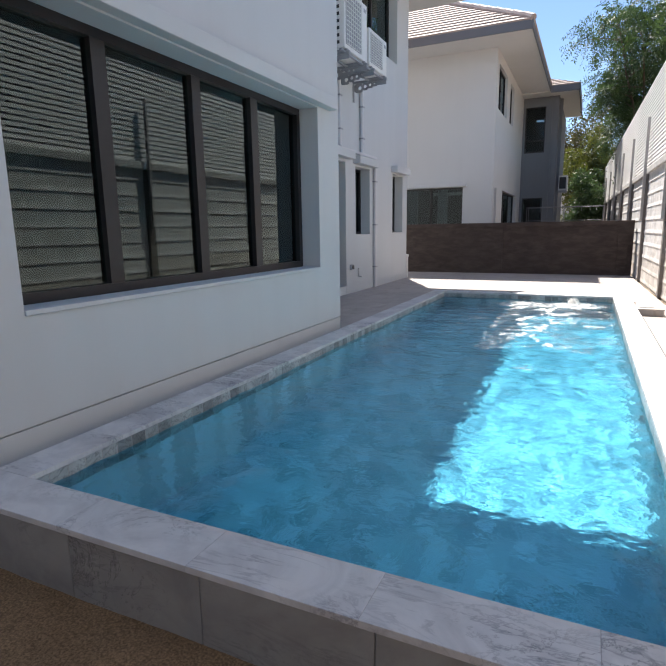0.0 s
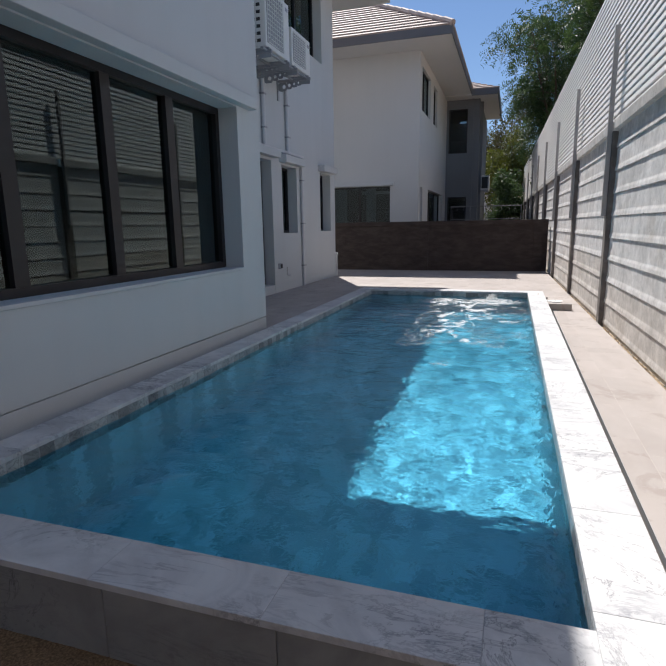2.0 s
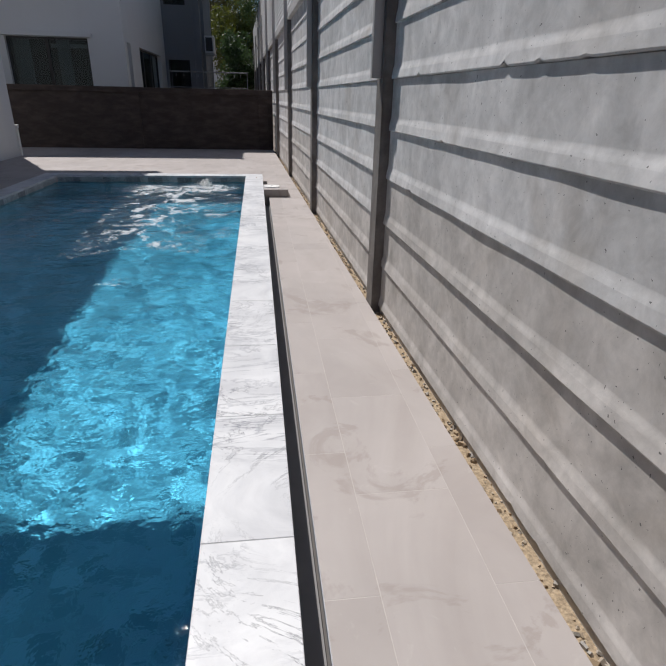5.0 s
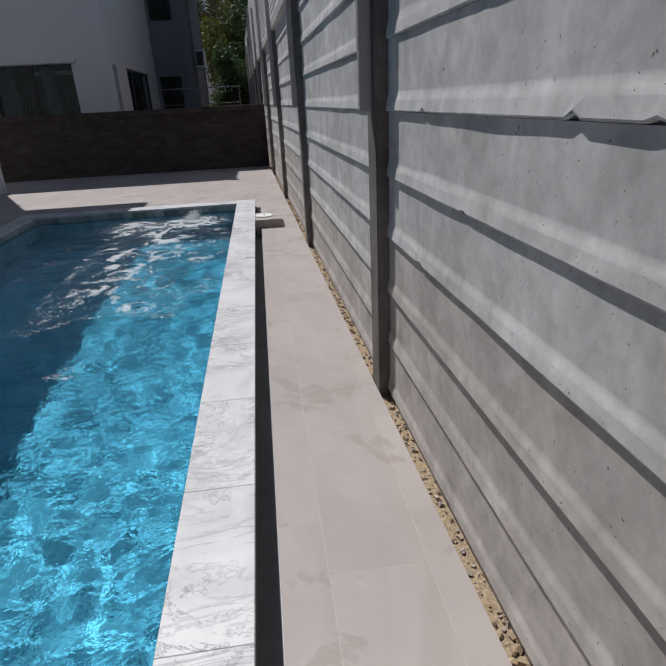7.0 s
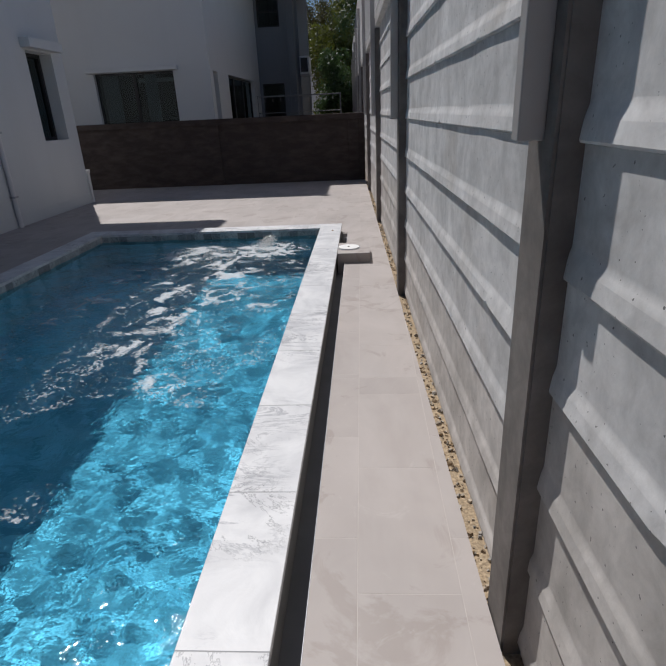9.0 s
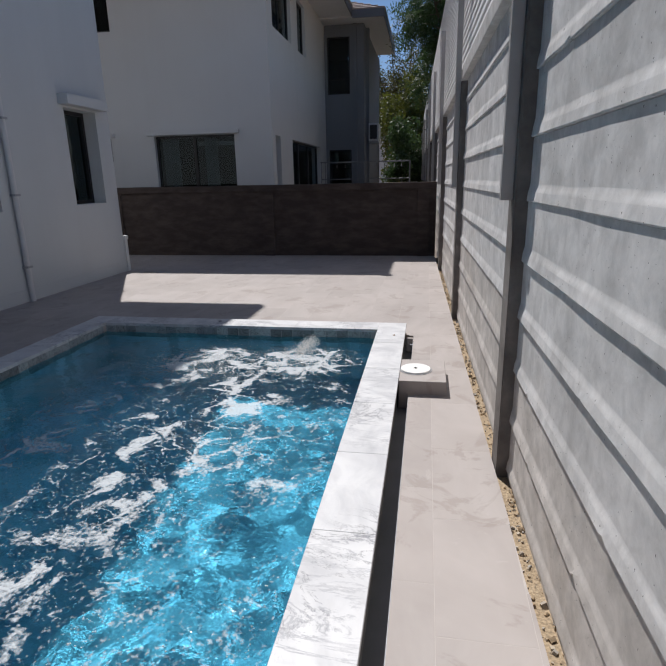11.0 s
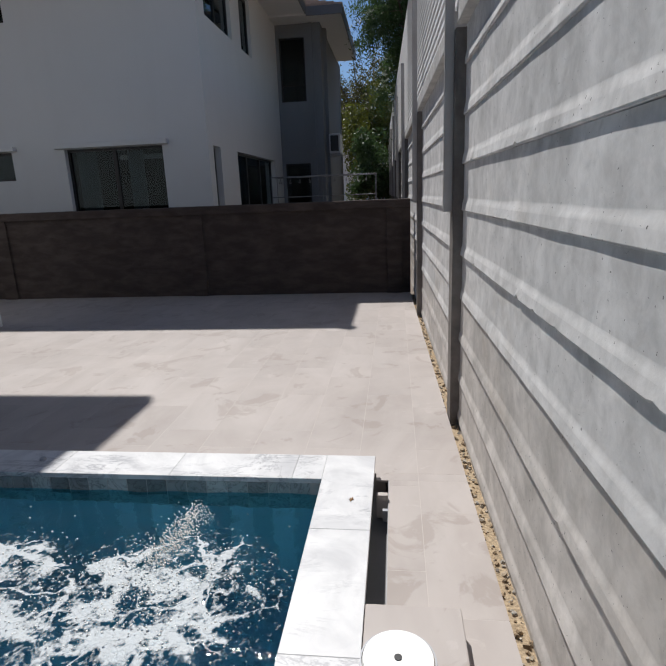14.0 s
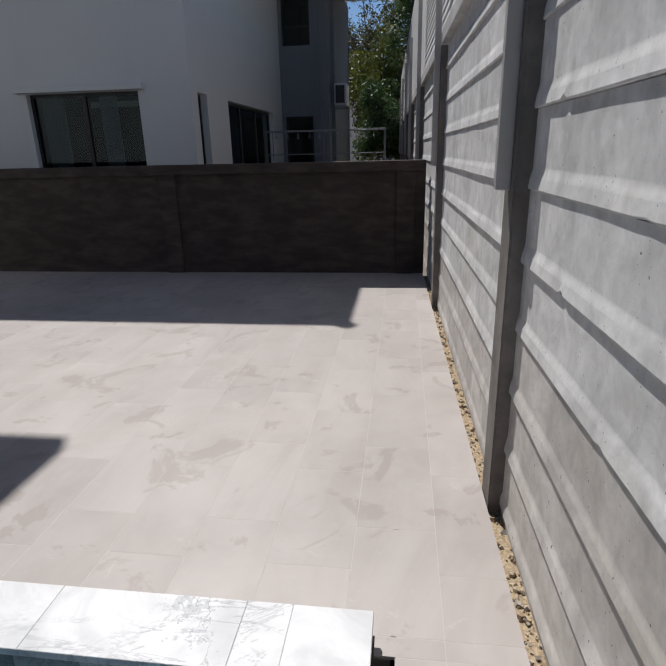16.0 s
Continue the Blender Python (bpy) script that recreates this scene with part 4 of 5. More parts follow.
# ---- air conditioners ----
def build_ac(y0, y1, z0, z1, x0=-3.56, x1=-3.20):
    ac = thing("air_conditioner", (x0, (y0 + y1) / 2, z0), "beige-white outdoor air-conditioner unit on a steel wall bracket", "air conditioner", group="outdoor air-conditioner units")
    part("casing", boxes((x0, x1, y0, y1, z0, z1), bevel=0.012), WHITE_METAL, ac)
    g1 = y0 + 0.70 * (y1 - y0)
    grille = boxes((x1 + 0.001, x1 + 0.006, y0 + 0.05, g1, z0 + 0.06, z1 - 0.06))
    g = part("grille", grille, STEEL, ac, "grey fan grille")
    n = 12
    for i in range(n):
        z = z0 + 0.07 + (z1 - z0 - 0.14) * i / (n - 1)
        part("grille_bar", boxes((x1 + 0.006, x1 + 0.014, y0 + 0.05, g1, z - 0.004, z + 0.004)), WHITE_METAL, g)
    for i in range(8):
        y = y0 + 0.05 + (g1 - y0 - 0.05) * i / 7
        part("grille_bar", boxes((x1 + 0.0145, x1 + 0.02, y - 0.004, y + 0.004, z0 + 0.06, z1 - 0.06)), WHITE_METAL, g)
    for i in range(8):
        z = z0 + 0.08 + (z1 - z0 - 0.16) * i / 7
        for j in range(3):
            x = x0 + 0.05 + j * 0.085
            part("vent_slot", boxes((x, x + 0.06, y0 - 0.004, y0 + 0.002, z - 0.022, z + 0.022)), DARK, ac)
    part("badge", boxes((x1, x1 + 0.003, y1 - 0.14, y1 - 0.05, z1 - 0.12, z1 - 0.07)), STEEL, ac)
    part("valve_cover", boxes((x0 + 0.08, x1 - 0.06, y1, y1 + 0.03, z0 + 0.06, z0 + 0.26), bevel=0.008), WHITE_METAL, ac)
    for y in (y0 + 0.1, y1 - 0.1):
        part("foot", boxes((x0 + 0.02, x1 + 0.01, y - 0.03, y + 0.03, z0 - 0.025, z0)), STEEL, ac)
    return ac


build_ac(7.62, 8.50, 3.74, 4.56)
build_ac(8.60, 9.42, 3.74, 4.30)


def build_bracket(y):
    b = thing("wall_bracket", (XC, y, 3.4), "grey steel triangular bracket with round holes under the air conditioners", "bracket", group="air-conditioner brackets")
    part("arm", boxes((XC + 0.02, -3.16, y - 0.022, y + 0.022, 3.675, 3.715)), STEEL, b)
    part("plate", boxes((XC, XC + 0.02, y - 0.03, y + 0.03, 3.38, 3.715)), STEEL, b)
    # gusset plate pierced by round holes of falling size
    ring = []
    bm = bmesh.new()
    holes = [(XC + 0.13, 3.60, 0.032), (XC + 0.23, 3.618, 0.027), (XC + 0.32, 3.634, 0.021), (XC + 0.40, 3.646, 0.016)]
    edges = [XC + 0.02] + [h[0] + 0.05 for h in holes] + [-3.17]

    def low(x):
        f = (x - XC - 0.02) / (-3.17 - XC - 0.02)
        return 3.50 + 0.155 * f
    for i, (x, z, r) in enumerate(holes):
        xa, xb = edges[i], edges[i + 1]
        n = 16
        circ = [(x + r * math.cos(2 * math.pi * k / n), z + r * math.sin(2 * math.pi * k / n)) for k in range(n)]
        rim = []
        for k in range(n):
            a = 2 * math.pi * k / n
            dx, dz = math.cos(a), math.sin(a)
            cand = []
            if dx > 1e-6:
                cand.append((xb - x) / dx)
            if dx < -1e-6:
                cand.append((xa - x) / dx)
            if dz > 1e-6:
                cand.append((3.675 - z) / dz)
            if dz < -1e-6:
                cand.append((low(x) - z) / dz)
            t = min(cand)
            rim.append((x + dx * t, z + dz * t))
        for y0 in (y - 0.004, y + 0.004):
            va = [bm.verts.new((p[0], y0, p[1])) for p in circ]
            vb = [bm.verts.new((p[0], y0, p[1])) for p in rim]
            for k in range(n):
                bm.faces.new((va[k], va[(k + 1) % n], vb[(k + 1) % n], vb[k]))
    box(bm, edges[4], -3.17, y - 0.004, y + 0.004, low(edges[4]), 3.675)
    part("gusset", bm, STEEL, b)
    return b


for yb in (7.72, 8.40, 8.72, 9.32):
    build_bracket(yb)
rail = thing("bracket_rail", (-3.4, 8.5, 3.69), "pair of galvanised rails carrying the air conditioners", "rail")
part("rail", boxes((-3.52, -3.48, 7.55, 9.45, 3.69, 3.714)), STEEL, rail)
part("rail", boxes((-3.26, -3.22, 7.55, 9.45, 3.69, 3.714)), STEEL, rail)


def wall_pipe(y, z0, z1, r, label, x=XC):
    p = thing("wall_pipe", (x + r, y, z0), label, "pipe", group="pipes on the house wall")
    bm = bmesh.new()
    tube(bm, (x + r + 0.004, y, z0), (x + r + 0.004, y, z1), r, 14)
    part("pipe", bm, PVC, p, smooth=False)
    n = max(2, int((z1 - z0) / 0.7))
    for i in range(n):
        z = z0 + (z1 - z0) * (i + 0.5) / n
        part("clip", boxes((x, x + 2 * r + 0.012, y - r - 0.012, y + r + 0.012, z - 0.012, z + 0.012)), STEEL, p)


wall_pipe(10.30, 0.0, 2.50, 0.032, "pale painted drainpipe running down the white wall")
wall_pipe(9.62, 2.53, 3.62, 0.035, "white pipe dropping from the air conditioners")
wall_pipe(8.62, 2.56, 3.62, 0.035, "white pipe dropping from the air conditioners")
duct = thing("cable_duct", (XC, 9.3, 2.5), "white plastic cable duct along the wall above the hoods", "duct")
part("duct", boxes((XC, XC + 0.06, 7.4, 10.38, 2.505, 2.555), bevel=0.006), PVC, duct)

stub = thing("corner_pipe", (-3.80, 12.57, 0), "short white square downpipe end at the house corner", "pipe")
part("pipe", boxes((-3.835, -3.765, 12.535, 12.605, 0.0, 0.50), bevel=0.005), WHITE_METAL, stub)
part("collar", boxes((-3.845, -3.755, 12.53, 12.615, 0.50, 0.56), bevel=0.005), WHITE_METAL, stub)

sock = thing("outdoor_socket", (XC, 9.13, 0.45), "grey weatherproof socket on the white wall", "socket")
part("cover", boxes((XC, XC + 0.05, 9.08, 9.18, 0.43, 0.53), bevel=0.008), STEEL, sock)
part("flap", boxes((XC + 0.051, XC + 0.058, 9.09, 9.17, 0.445, 0.515)), DARK, sock)
tap = thing("garden_tap", (XC, 9.48, 0.3), "small pale water pipe stub on the white wall", "tap")
bm = bmesh.new()
tube(bm, (XC + 0.02, 9.48, 0.28), (XC + 0.02, 9.48, 0.44), 0.014, 10)
tube(bm, (XC + 0.02, 9.48, 0.285), (XC + 0.09, 9.48, 0.285), 0.011, 10)
part("pipe", bm, PVC, tap)


# ---- skimmer ----
def build_skimmer():
    s = thing("pool_skimmer", (0.94, 8.09, 0), "tile-topped skimmer box with a round white lid beside the pool", "skimmer")
    part("housing", boxes((0.7915, 1.094, 7.872, 8.305, -0.1, COP - 0.004), bevel=0.004), DECK, s)
    bm = bmesh.new()
    bmesh.ops.create_cone(bm, cap_ends=True, segments=48, radius1=0.103, radius2=0.099, depth=0.012, matrix=Matrix.Translation((0.895, 8.09, COP + 0.002)))
    lid = part("lid", bm, WHITE_PLASTIC, s, "round white plastic lid")
    bm = bmesh.new()
    bmesh.ops.create_cone(bm, cap_ends=True, segments=20, radius1=0.011, radius2=0.011, depth=0.003, matrix=Matrix.Translation((0.895, 8.09, COP + 0.0095)))
    part("finger_hole", bm, DARK, lid)
    bm = bmesh.new()
    for k in range(48):
        a, b = 2 * math.pi * k / 48, 2 * math.pi * (k + 1) / 48
        v = [bm.verts.new((0.895 + r * math.cos(t), 8.09 + r * math.sin(t), COP - 0.001)) for r, t in ((0.104, a), (0.109, a), (0.109, b), (0.104, b))]
        bm.faces.new(v)
    part("rim", bm, STEEL, s)


build_skimmer()

# fitting in the pool's side and a cap on the coping
fit_ = thing("pool_inlet", (0.54, 3.75, -0.25), "round white inlet fitting in the pool's tiled side", "fitting")
bm = bmesh.new()
bmesh.ops.create_cone(bm, cap_ends=True, segments=24, radius1=0.06, radius2=0.045, depth=0.03, matrix=Matrix.Translation((0.545, 3.75, -0.22)) @ pose(0, 0, 0, 0, -90, 0))
part("flange", bm, WHITE_PLASTIC, fit_)
cap = thing("coping_cap", (-0.93, 9.2, COP), "small round steel cap set in the white coping", "cap")
bm = bmesh.new()
bmesh.ops.create_cone(bm, cap_ends=True, segments=20, radius1=0.018, radius2=0.014, depth=0.012, matrix=Matrix.Translation((-0.93, 9.2, COP + 0.006)))
part("cap", bm, STEEL, cap)


# a rust spot on the coping, built as a small raised scrap
scrap = thing("leaf_scrap", (0.70, 8.90, COP), "tiny rust-brown spot on the white coping", "leaf")
bm = bmesh.new()
for k in range(5):
    a = k * 1.1
    tube(bm, (0.70, 8.90, COP + 0.003), (0.70 + 0.011 * math.cos(a), 8.90 + 0.014 * math.sin(a), COP + 0.002 + 0.002 * (k % 2)), 0.0022, 5)
part("blade", bm, RUST_BROWN, scrap)


# ---- things beyond the boundary wall ----
def build_rack():
    r = thing("drying_rack", (-0.6, 18.6, 0), "dark grey tubular clothes-drying rack beyond the boundary wall", "rack")
    z = 1.76
    for y in (18.4, 18.95):
        bm = bmesh.new()
        tube(bm, (-1.70, y, z), (0.52, y, z), 0.009, 8)
        part("rail", bm, FASCIA, r)
    for x in (-1.68, -0.6, 0.50):
        for y in (18.4, 18.95):
            bm = bmesh.new()
            tube(bm, (x, y, -0.18), (x, y, z + 0.02), 0.008, 8)
            part("leg", bm, FASCIA, r)
        bm = bmesh.new()
        tube(bm, (x, 18.4, z), (x, 18.95, z), 0.009, 8)
        part("crossbar", bm, FASCIA, r)
    bm = bmesh.new()
    tube(bm, (-1.68, 18.4, 1.35), (0.5, 18.4, 1.35), 0.01, 8)
    part("rail", bm, FASCIA, r)
    rng = random.Random(5)
    for i in range(10):
        x = -1.5 + i * 0.2 + rng.uniform(-0.04, 0.04)
        bm = bmesh.new()
        tube(bm, (x, 18.4, z), (x, 18.4, z - 0.06), 0.004, 6)
        tube(bm, (x, 18.28, z - 0.13), (x, 18.4, z - 0.06), 0.005, 6)
        tube(bm, (x, 18.52, z - 0.13), (x, 18.4, z - 0.06), 0.005, 6)
        tube(bm, (x, 18.28, z - 0.13), (x, 18.52, z - 0.13), 0.005, 6)
        part("hanger", bm, FASCIA, r)


build_rack()
far_ac = thing("air_conditioner", (-0.95, 24.9, 2.5), "pale outdoor air-conditioner unit on the neighbour's grey bay", "air conditioner", group="outdoor air-conditioner units")
part("casing", boxes((-1.12, -0.78, 24.45, 25.3, 2.62, 3.2), bevel=0.015), PVC, far_ac)
part("grille", boxes((-1.08, -0.83, 24.435, 24.448, 2.68, 3.14)), DARK, far_ac)
part("bracket", boxes((-1.12, -0.80, 24.5, 24.56, 2.56, 2.62)), STEEL, far_ac)
part("bracket", boxes((-1.12, -0.80, 25.15, 25.21, 2.56, 2.62)), STEEL, far_ac)


# ---- trees and bushes ----
def sprays(clumps, per, size, seed):
    """Feathery drooping fronds round clump centres (x, y, z, r): rows of slender leaflets along bent stalks."""
    rng = np.random.default_rng(seed)
    c = np.repeat(np.array(clumps, float), per, axis=0)
    n, k = len(c), 16
    d = rng.normal(size=(n, 3)) * np.array([1, 1, 0.7])
    d /= np.linalg.norm(d, axis=1)[:, None]
    root = c[:, :3] + d * (c[:, 3] * rng.uniform(0.1, 0.75, n))[:, None]
    out = d + np.array([0, 0, -0.25]) + 0.4 * rng.normal(size=(n, 3))
    out /= np.linalg.norm(out, axis=1)[:, None]
    length = rng.uniform(0.35, 0.75, n)[:, None]
    verts = []
    side = np.cross(out, rng.normal(size=(n, 3)))
    side /= np.linalg.norm(side, axis=1)[:, None]
    for i in range(k):
        f = (i // 2 + 0.5) / (k / 2)
        p = root + out * length * f + np.array([0, 0, -0.45]) * length * f * f
        s = side * (1 if i % 2 else -1) + out * 0.35 + 0.25 * rng.normal(size=(n, 3))
        w = np.cross(s, out)
        w /= np.linalg.norm(w, axis=1)[:, None] + 1e-9
        sz = size * rng.uniform(0.7, 1.3, n)[:, None]
        verts.append(np.stack([p, p + s * sz * 0.6 + out * sz * 0.22, p + s * sz * 1.3, p + s * sz * 0.6 - out * sz * 0.22], 1))
    v = np.concatenate(verts).reshape(-1, 3)
    return v, [(4 * i, 4 * i + 1, 4 * i + 2, 4 * i + 3) for i in range(len(v) // 4)]


def leaf_cloud(clumps, per, size, spread, droop, seed, slender=0.45):
    """Many small leaves round clump centres (x, y, z, r), as plain arrays of verts and faces."""
    rng = np.random.default_rng(seed)
    c = np.repeat(np.array(clumps, float), per, axis=0)
    n = len(c)
    d = rng.normal(size=(n, 3))
    d /= np.linalg.norm(d, axis=1)[:, None]
    rad = c[:, 3] * rng.uniform(0.15, 1.0, n) ** 0.5
    p = c[:, :3] + d * rad[:, None] * spread
    p[:, 2] -= droop * rng.uniform(0, 1, n) ** 2 * c[:, 3]
    a = rng.normal(size=(n, 3)) + np.array([0, 0, -0.6 * (droop > 0)])
    a /= np.linalg.norm(a, axis=1)[:, None]
    b = np.cross(a, rng.normal(size=(n, 3)))
    b /= np.linalg.norm(b, axis=1)[:, None]
    s = size * rng.uniform(0.55, 1.35, n)[:, None]
    verts = np.stack([p - a * s, p + b * s * slender, p + a * s, p - b * s * slender], 1).reshape(-1, 3)
    faces = [(4 * i, 4 * i + 1, 4 * i + 2, 4 * i + 3) for i in range(n)]
    return verts, faces


def limb(bm, pts, r0, r1, n=7):
    rings = []
    for i, p in enumerate(pts):
        p = Vector(p)
        d = (Vector(pts[min(i + 1, len(pts) - 1)]) - Vector(pts[max(i - 1, 0)])).normalized()
        q = d.to_track_quat("Z", "Y")
        r = r0 + (r1 - r0) * i / (len(pts) - 1)
        rings.append([bm.verts.new(p + q @ Vector((r * math.cos(2 * math.pi * k / n), r * math.sin(2 * math.pi * k / n), 0))) for k in range(n)])
    for a, b in zip(rings, rings[1:]):
        for k in range(n):
            bm.faces.new((a[k], a[(k + 1) % n], b[(k + 1) % n], b[k]))


def build_tree(base, height, crown_c, crown_r, mat, label, seed, limbs=9, clumps=70, per=130, size=0.09, spread=1.0, droop=0.6, clump_r=(0.5, 1.0), trunk=0.16, sub=3, feather=0):
    rng = random.Random(seed)
    t = thing("tree", base, label, "tree")
    bm = bmesh.new()
    b = Vector(base)
    cc = Vector(crown_c)
    fork = b.lerp(Vector((cc.x, cc.y, cc.z - crown_r[2] * 0.75)), 0.85)
    limb(bm, [b, b.lerp(fork, 0.35) + Vector((0.1, 0.05, 0)), b.lerp(fork, 0.7) + Vector((-0.08, 0.06, 0)), fork], trunk, trunk * 0.7, 9)
    centres = []
    for i in range(limbs):
        a = 2 * math.pi * (i + rng.random() * 0.7) / limbs
        e = rng.uniform(-0.35, 0.9)
        tip = cc + Vector((crown_r[0] * 0.8 * math.cos(a) * math.cos(e), crown_r[1] * 0.8 * math.sin(a) * math.cos(e), crown_r[2] * 0.8 * math.sin(e)))
        mid = fork.lerp(tip, 0.5) + Vector((rng.uniform(-0.3, 0.3), rng.uniform(-0.3, 0.3), rng.uniform(0, 0.4)))
        limb(bm, [fork, fork.lerp(mid, 0.5), mid, mid.lerp(tip, 0.6), tip], trunk * 0.45, trunk * 0.07)
        for k in range(sub):
            s = mid.lerp(tip, rng.random())
            off = Vector((rng.uniform(-1, 1), rng.uniform(-1, 1), rng.uniform(-0.4, 0.8))).normalized() * rng.uniform(0.5, 1.1) * min(crown_r) * 0.5
            limb(bm, [s, s + off * 0.5 + Vector((0, 0, 0.08)), s + off], trunk * 0.12, trunk * 0.03, 5)
            centres.append((*(s + off), rng.uniform(*clump_r) * 0.8))
        centres.append((*tip, rng.uniform(*clump_r)))
    while len(centres) < clumps:
        d = Vector((rng.gauss(0, 1), rng.gauss(0, 1), rng.gauss(0, 1))).normalized() * rng.uniform(0.35, 1.0)
        centres.append((cc.x + crown_r[0] * d.x, cc.y + crown_r[1] * d.y, cc.z + crown_r[2] * d.z, rng.uniform(*clump_r)))
    part("trunk", bm, BARK, t, smooth=True)
    verts, faces = sprays(centres, feather, size, seed) if feather else leaf_cloud(centres, per, size, spread, droop, seed)
    verts = verts - np.array(base)
    mesh = bpy.data.meshes.new("crown")
    mesh.from_pydata(verts.tolist(), [], faces)
    mesh.materials.append(mat)
    c = new("crown", mesh)
    c.parent = t
    return t


build_tree((2.8, 26.5, -0.18), 11, (2.3, 25.5, 7.3), (2.45, 4.6, 5.0), LEAF_DARK, "tall feathery green tree leaning over the fence", 3, 18, 150, 0, 0.085, 1.0, 1.0, (0.45, 0.95), 0.2, 4, 42)
build_tree((3.2, 19.5, -0.18), 10, (3.4, 19.2, 8.2), (2.2, 3.0, 2.6), LEAF_DARK, "tall dark-green tree behind the louvred fence", 8, 10, 90, 0, 0.085, 1.0, 0.9, (0.5, 0.95), 0.2, 3, 24)
build_tree((-0.9, 36.0, -0.18), 8, (-0.6, 36.0, 6.4), (2.2, 1.8, 2.6), LEAF_BROWN, "thin half-bare tree with open branches", 5, 16, 90, 75, 0.07, 1.0, 0.3, (0.4, 0.8), 0.13, 6)
build_tree((-0.3, 33.5, -0.18), 5, (-0.2, 33.2, 3.7), (1.6, 1.6, 2.7), LEAF_YELLOW, "sunlit yellow-green garden tree", 6, 9, 70, 240, 0.08, 1.0, 0.4, (0.4, 0.8), 0.1)
build_tree((0.2, 31.0, -0.18), 4, (0.1, 30.6, 2.2), (0.95, 1.2, 2.0), LEAF_DARK, "dense dark-green shrub in the side passage", 7, 8, 46, 260, 0.07, 1.0, 0.3, (0.35, 0.6), 0.07)


def build_bush(base, r, mat, label, seed):
    t = thing("bush", base, label, "bush")
    rng = random.Random(seed)
    cl = [(rng.uniform(-r, r) * 0.6, rng.uniform(-r, r) * 0.6, r * rng.uniform(0.4, 1.5), r * rng.uniform(0.35, 0.6)) for _ in range(14)]
    verts, faces = leaf_cloud(cl, 120, 0.045, 1.0, 0.2, seed)
    mesh = bpy.data.meshes.new("leaves")
    mesh.from_pydata(verts.tolist(), [], faces)
    mesh.materials.append(mat)
    c = new("leaves", mesh)
    c.parent = t
    bm = bmesh.new()
    for k in range(5):
        limb(bm, [(0, 0, 0), (0.1 * math.cos(k), 0.1 * math.sin(k), r * 0.5), (0.3 * r * math.cos(k * 1.3), 0.3 * r * math.sin(k * 1.3), r)], 0.012, 0.004, 5)
    part("stems", bm, BARK, t, local=True)


build_bush((0.45, 20.6, -0.18), 0.62, LEAF_YELLOW, "small bright green bush near the fence", 2)
build_bush((0.75, 21.4, -0.18), 0.55, LEAF_DARK, "small green bush at the foot of the fence", 9)


def build_far_house():
    h = thing("far_house", (-3.0, 46.0, 0), "distant house with a pale tiled roof behind the trees", "house", "structure")
    part("wall", boxes((-8.0, 0.6, 45.0, 53.0, -0.2, 5.2)), STUCCO_N, h)
    bm = bmesh.new()
    roof_courses(bm, (1.4, 44.2, 5.2), (-1, 0, 0), (0, 1, 0.6), 10.2, 5.6, 20, 0.86, 0.86)
    roof_courses(bm, (1.4, 44.2, 5.2), (0, 1, 0), (-1, 0, 0.6), 9.6, 5.6, 20, 0.86, 0.86)
    part("roof", bm, ROOF, h)
    part("eave", boxes((-8.8, 1.4, 44.2, 53.8, 5.05, 5.2)), FASCIA, h)


build_far_house()


# ---- gravel along the fence ----
def build_gravel():
    rng = random.Random(21)
    bm = bmesh.new()
    for _ in range(1500):
        y = rng.uniform(1.2, 14.3)
        x = fence_x(y) + rng.uniform(-0.004, 0.07)
        r = rng.choice((0.003, 0.004, 0.005, 0.007, 0.011)) * rng.uniform(0.7, 1.3)
        m = Matrix.Translation((x, y, -0.035 + r * 0.3)) @ Euler((rng.random() * 6, rng.random() * 6, rng.random() * 6)).to_matrix().to_4x4() @ Matrix.Diagonal((1, rng.uniform(0.6, 1.4), rng.uniform(0.5, 0.9), 1))
        bmesh.ops.create_icosphere(bm, subdivisions=1, radius=r, matrix=m) if r > 0.012 else bmesh.ops.create_cube(bm, size=r * 1.6, matrix=m)
    tagged(part("gravel", bm, GRAVEL, None), "ochre sand and small gravel in the gap under the fence", "gravel", "", "stuff")
    bm = bmesh.new()
    a, b = 1.16, 14.4
    prism(bm, [(fence_x(a) - 0.025, a), (fence_x(a) + 0.12, a), (fence_x(b) + 0.12, b), (fence_x(b) - 0.025, b)], "z", -0.2, -0.035)
    tagged(part("gravel_bed", bm, BED, None), "sandy strip between the paving and the fence", "gravel", "", "structure")


build_gravel()

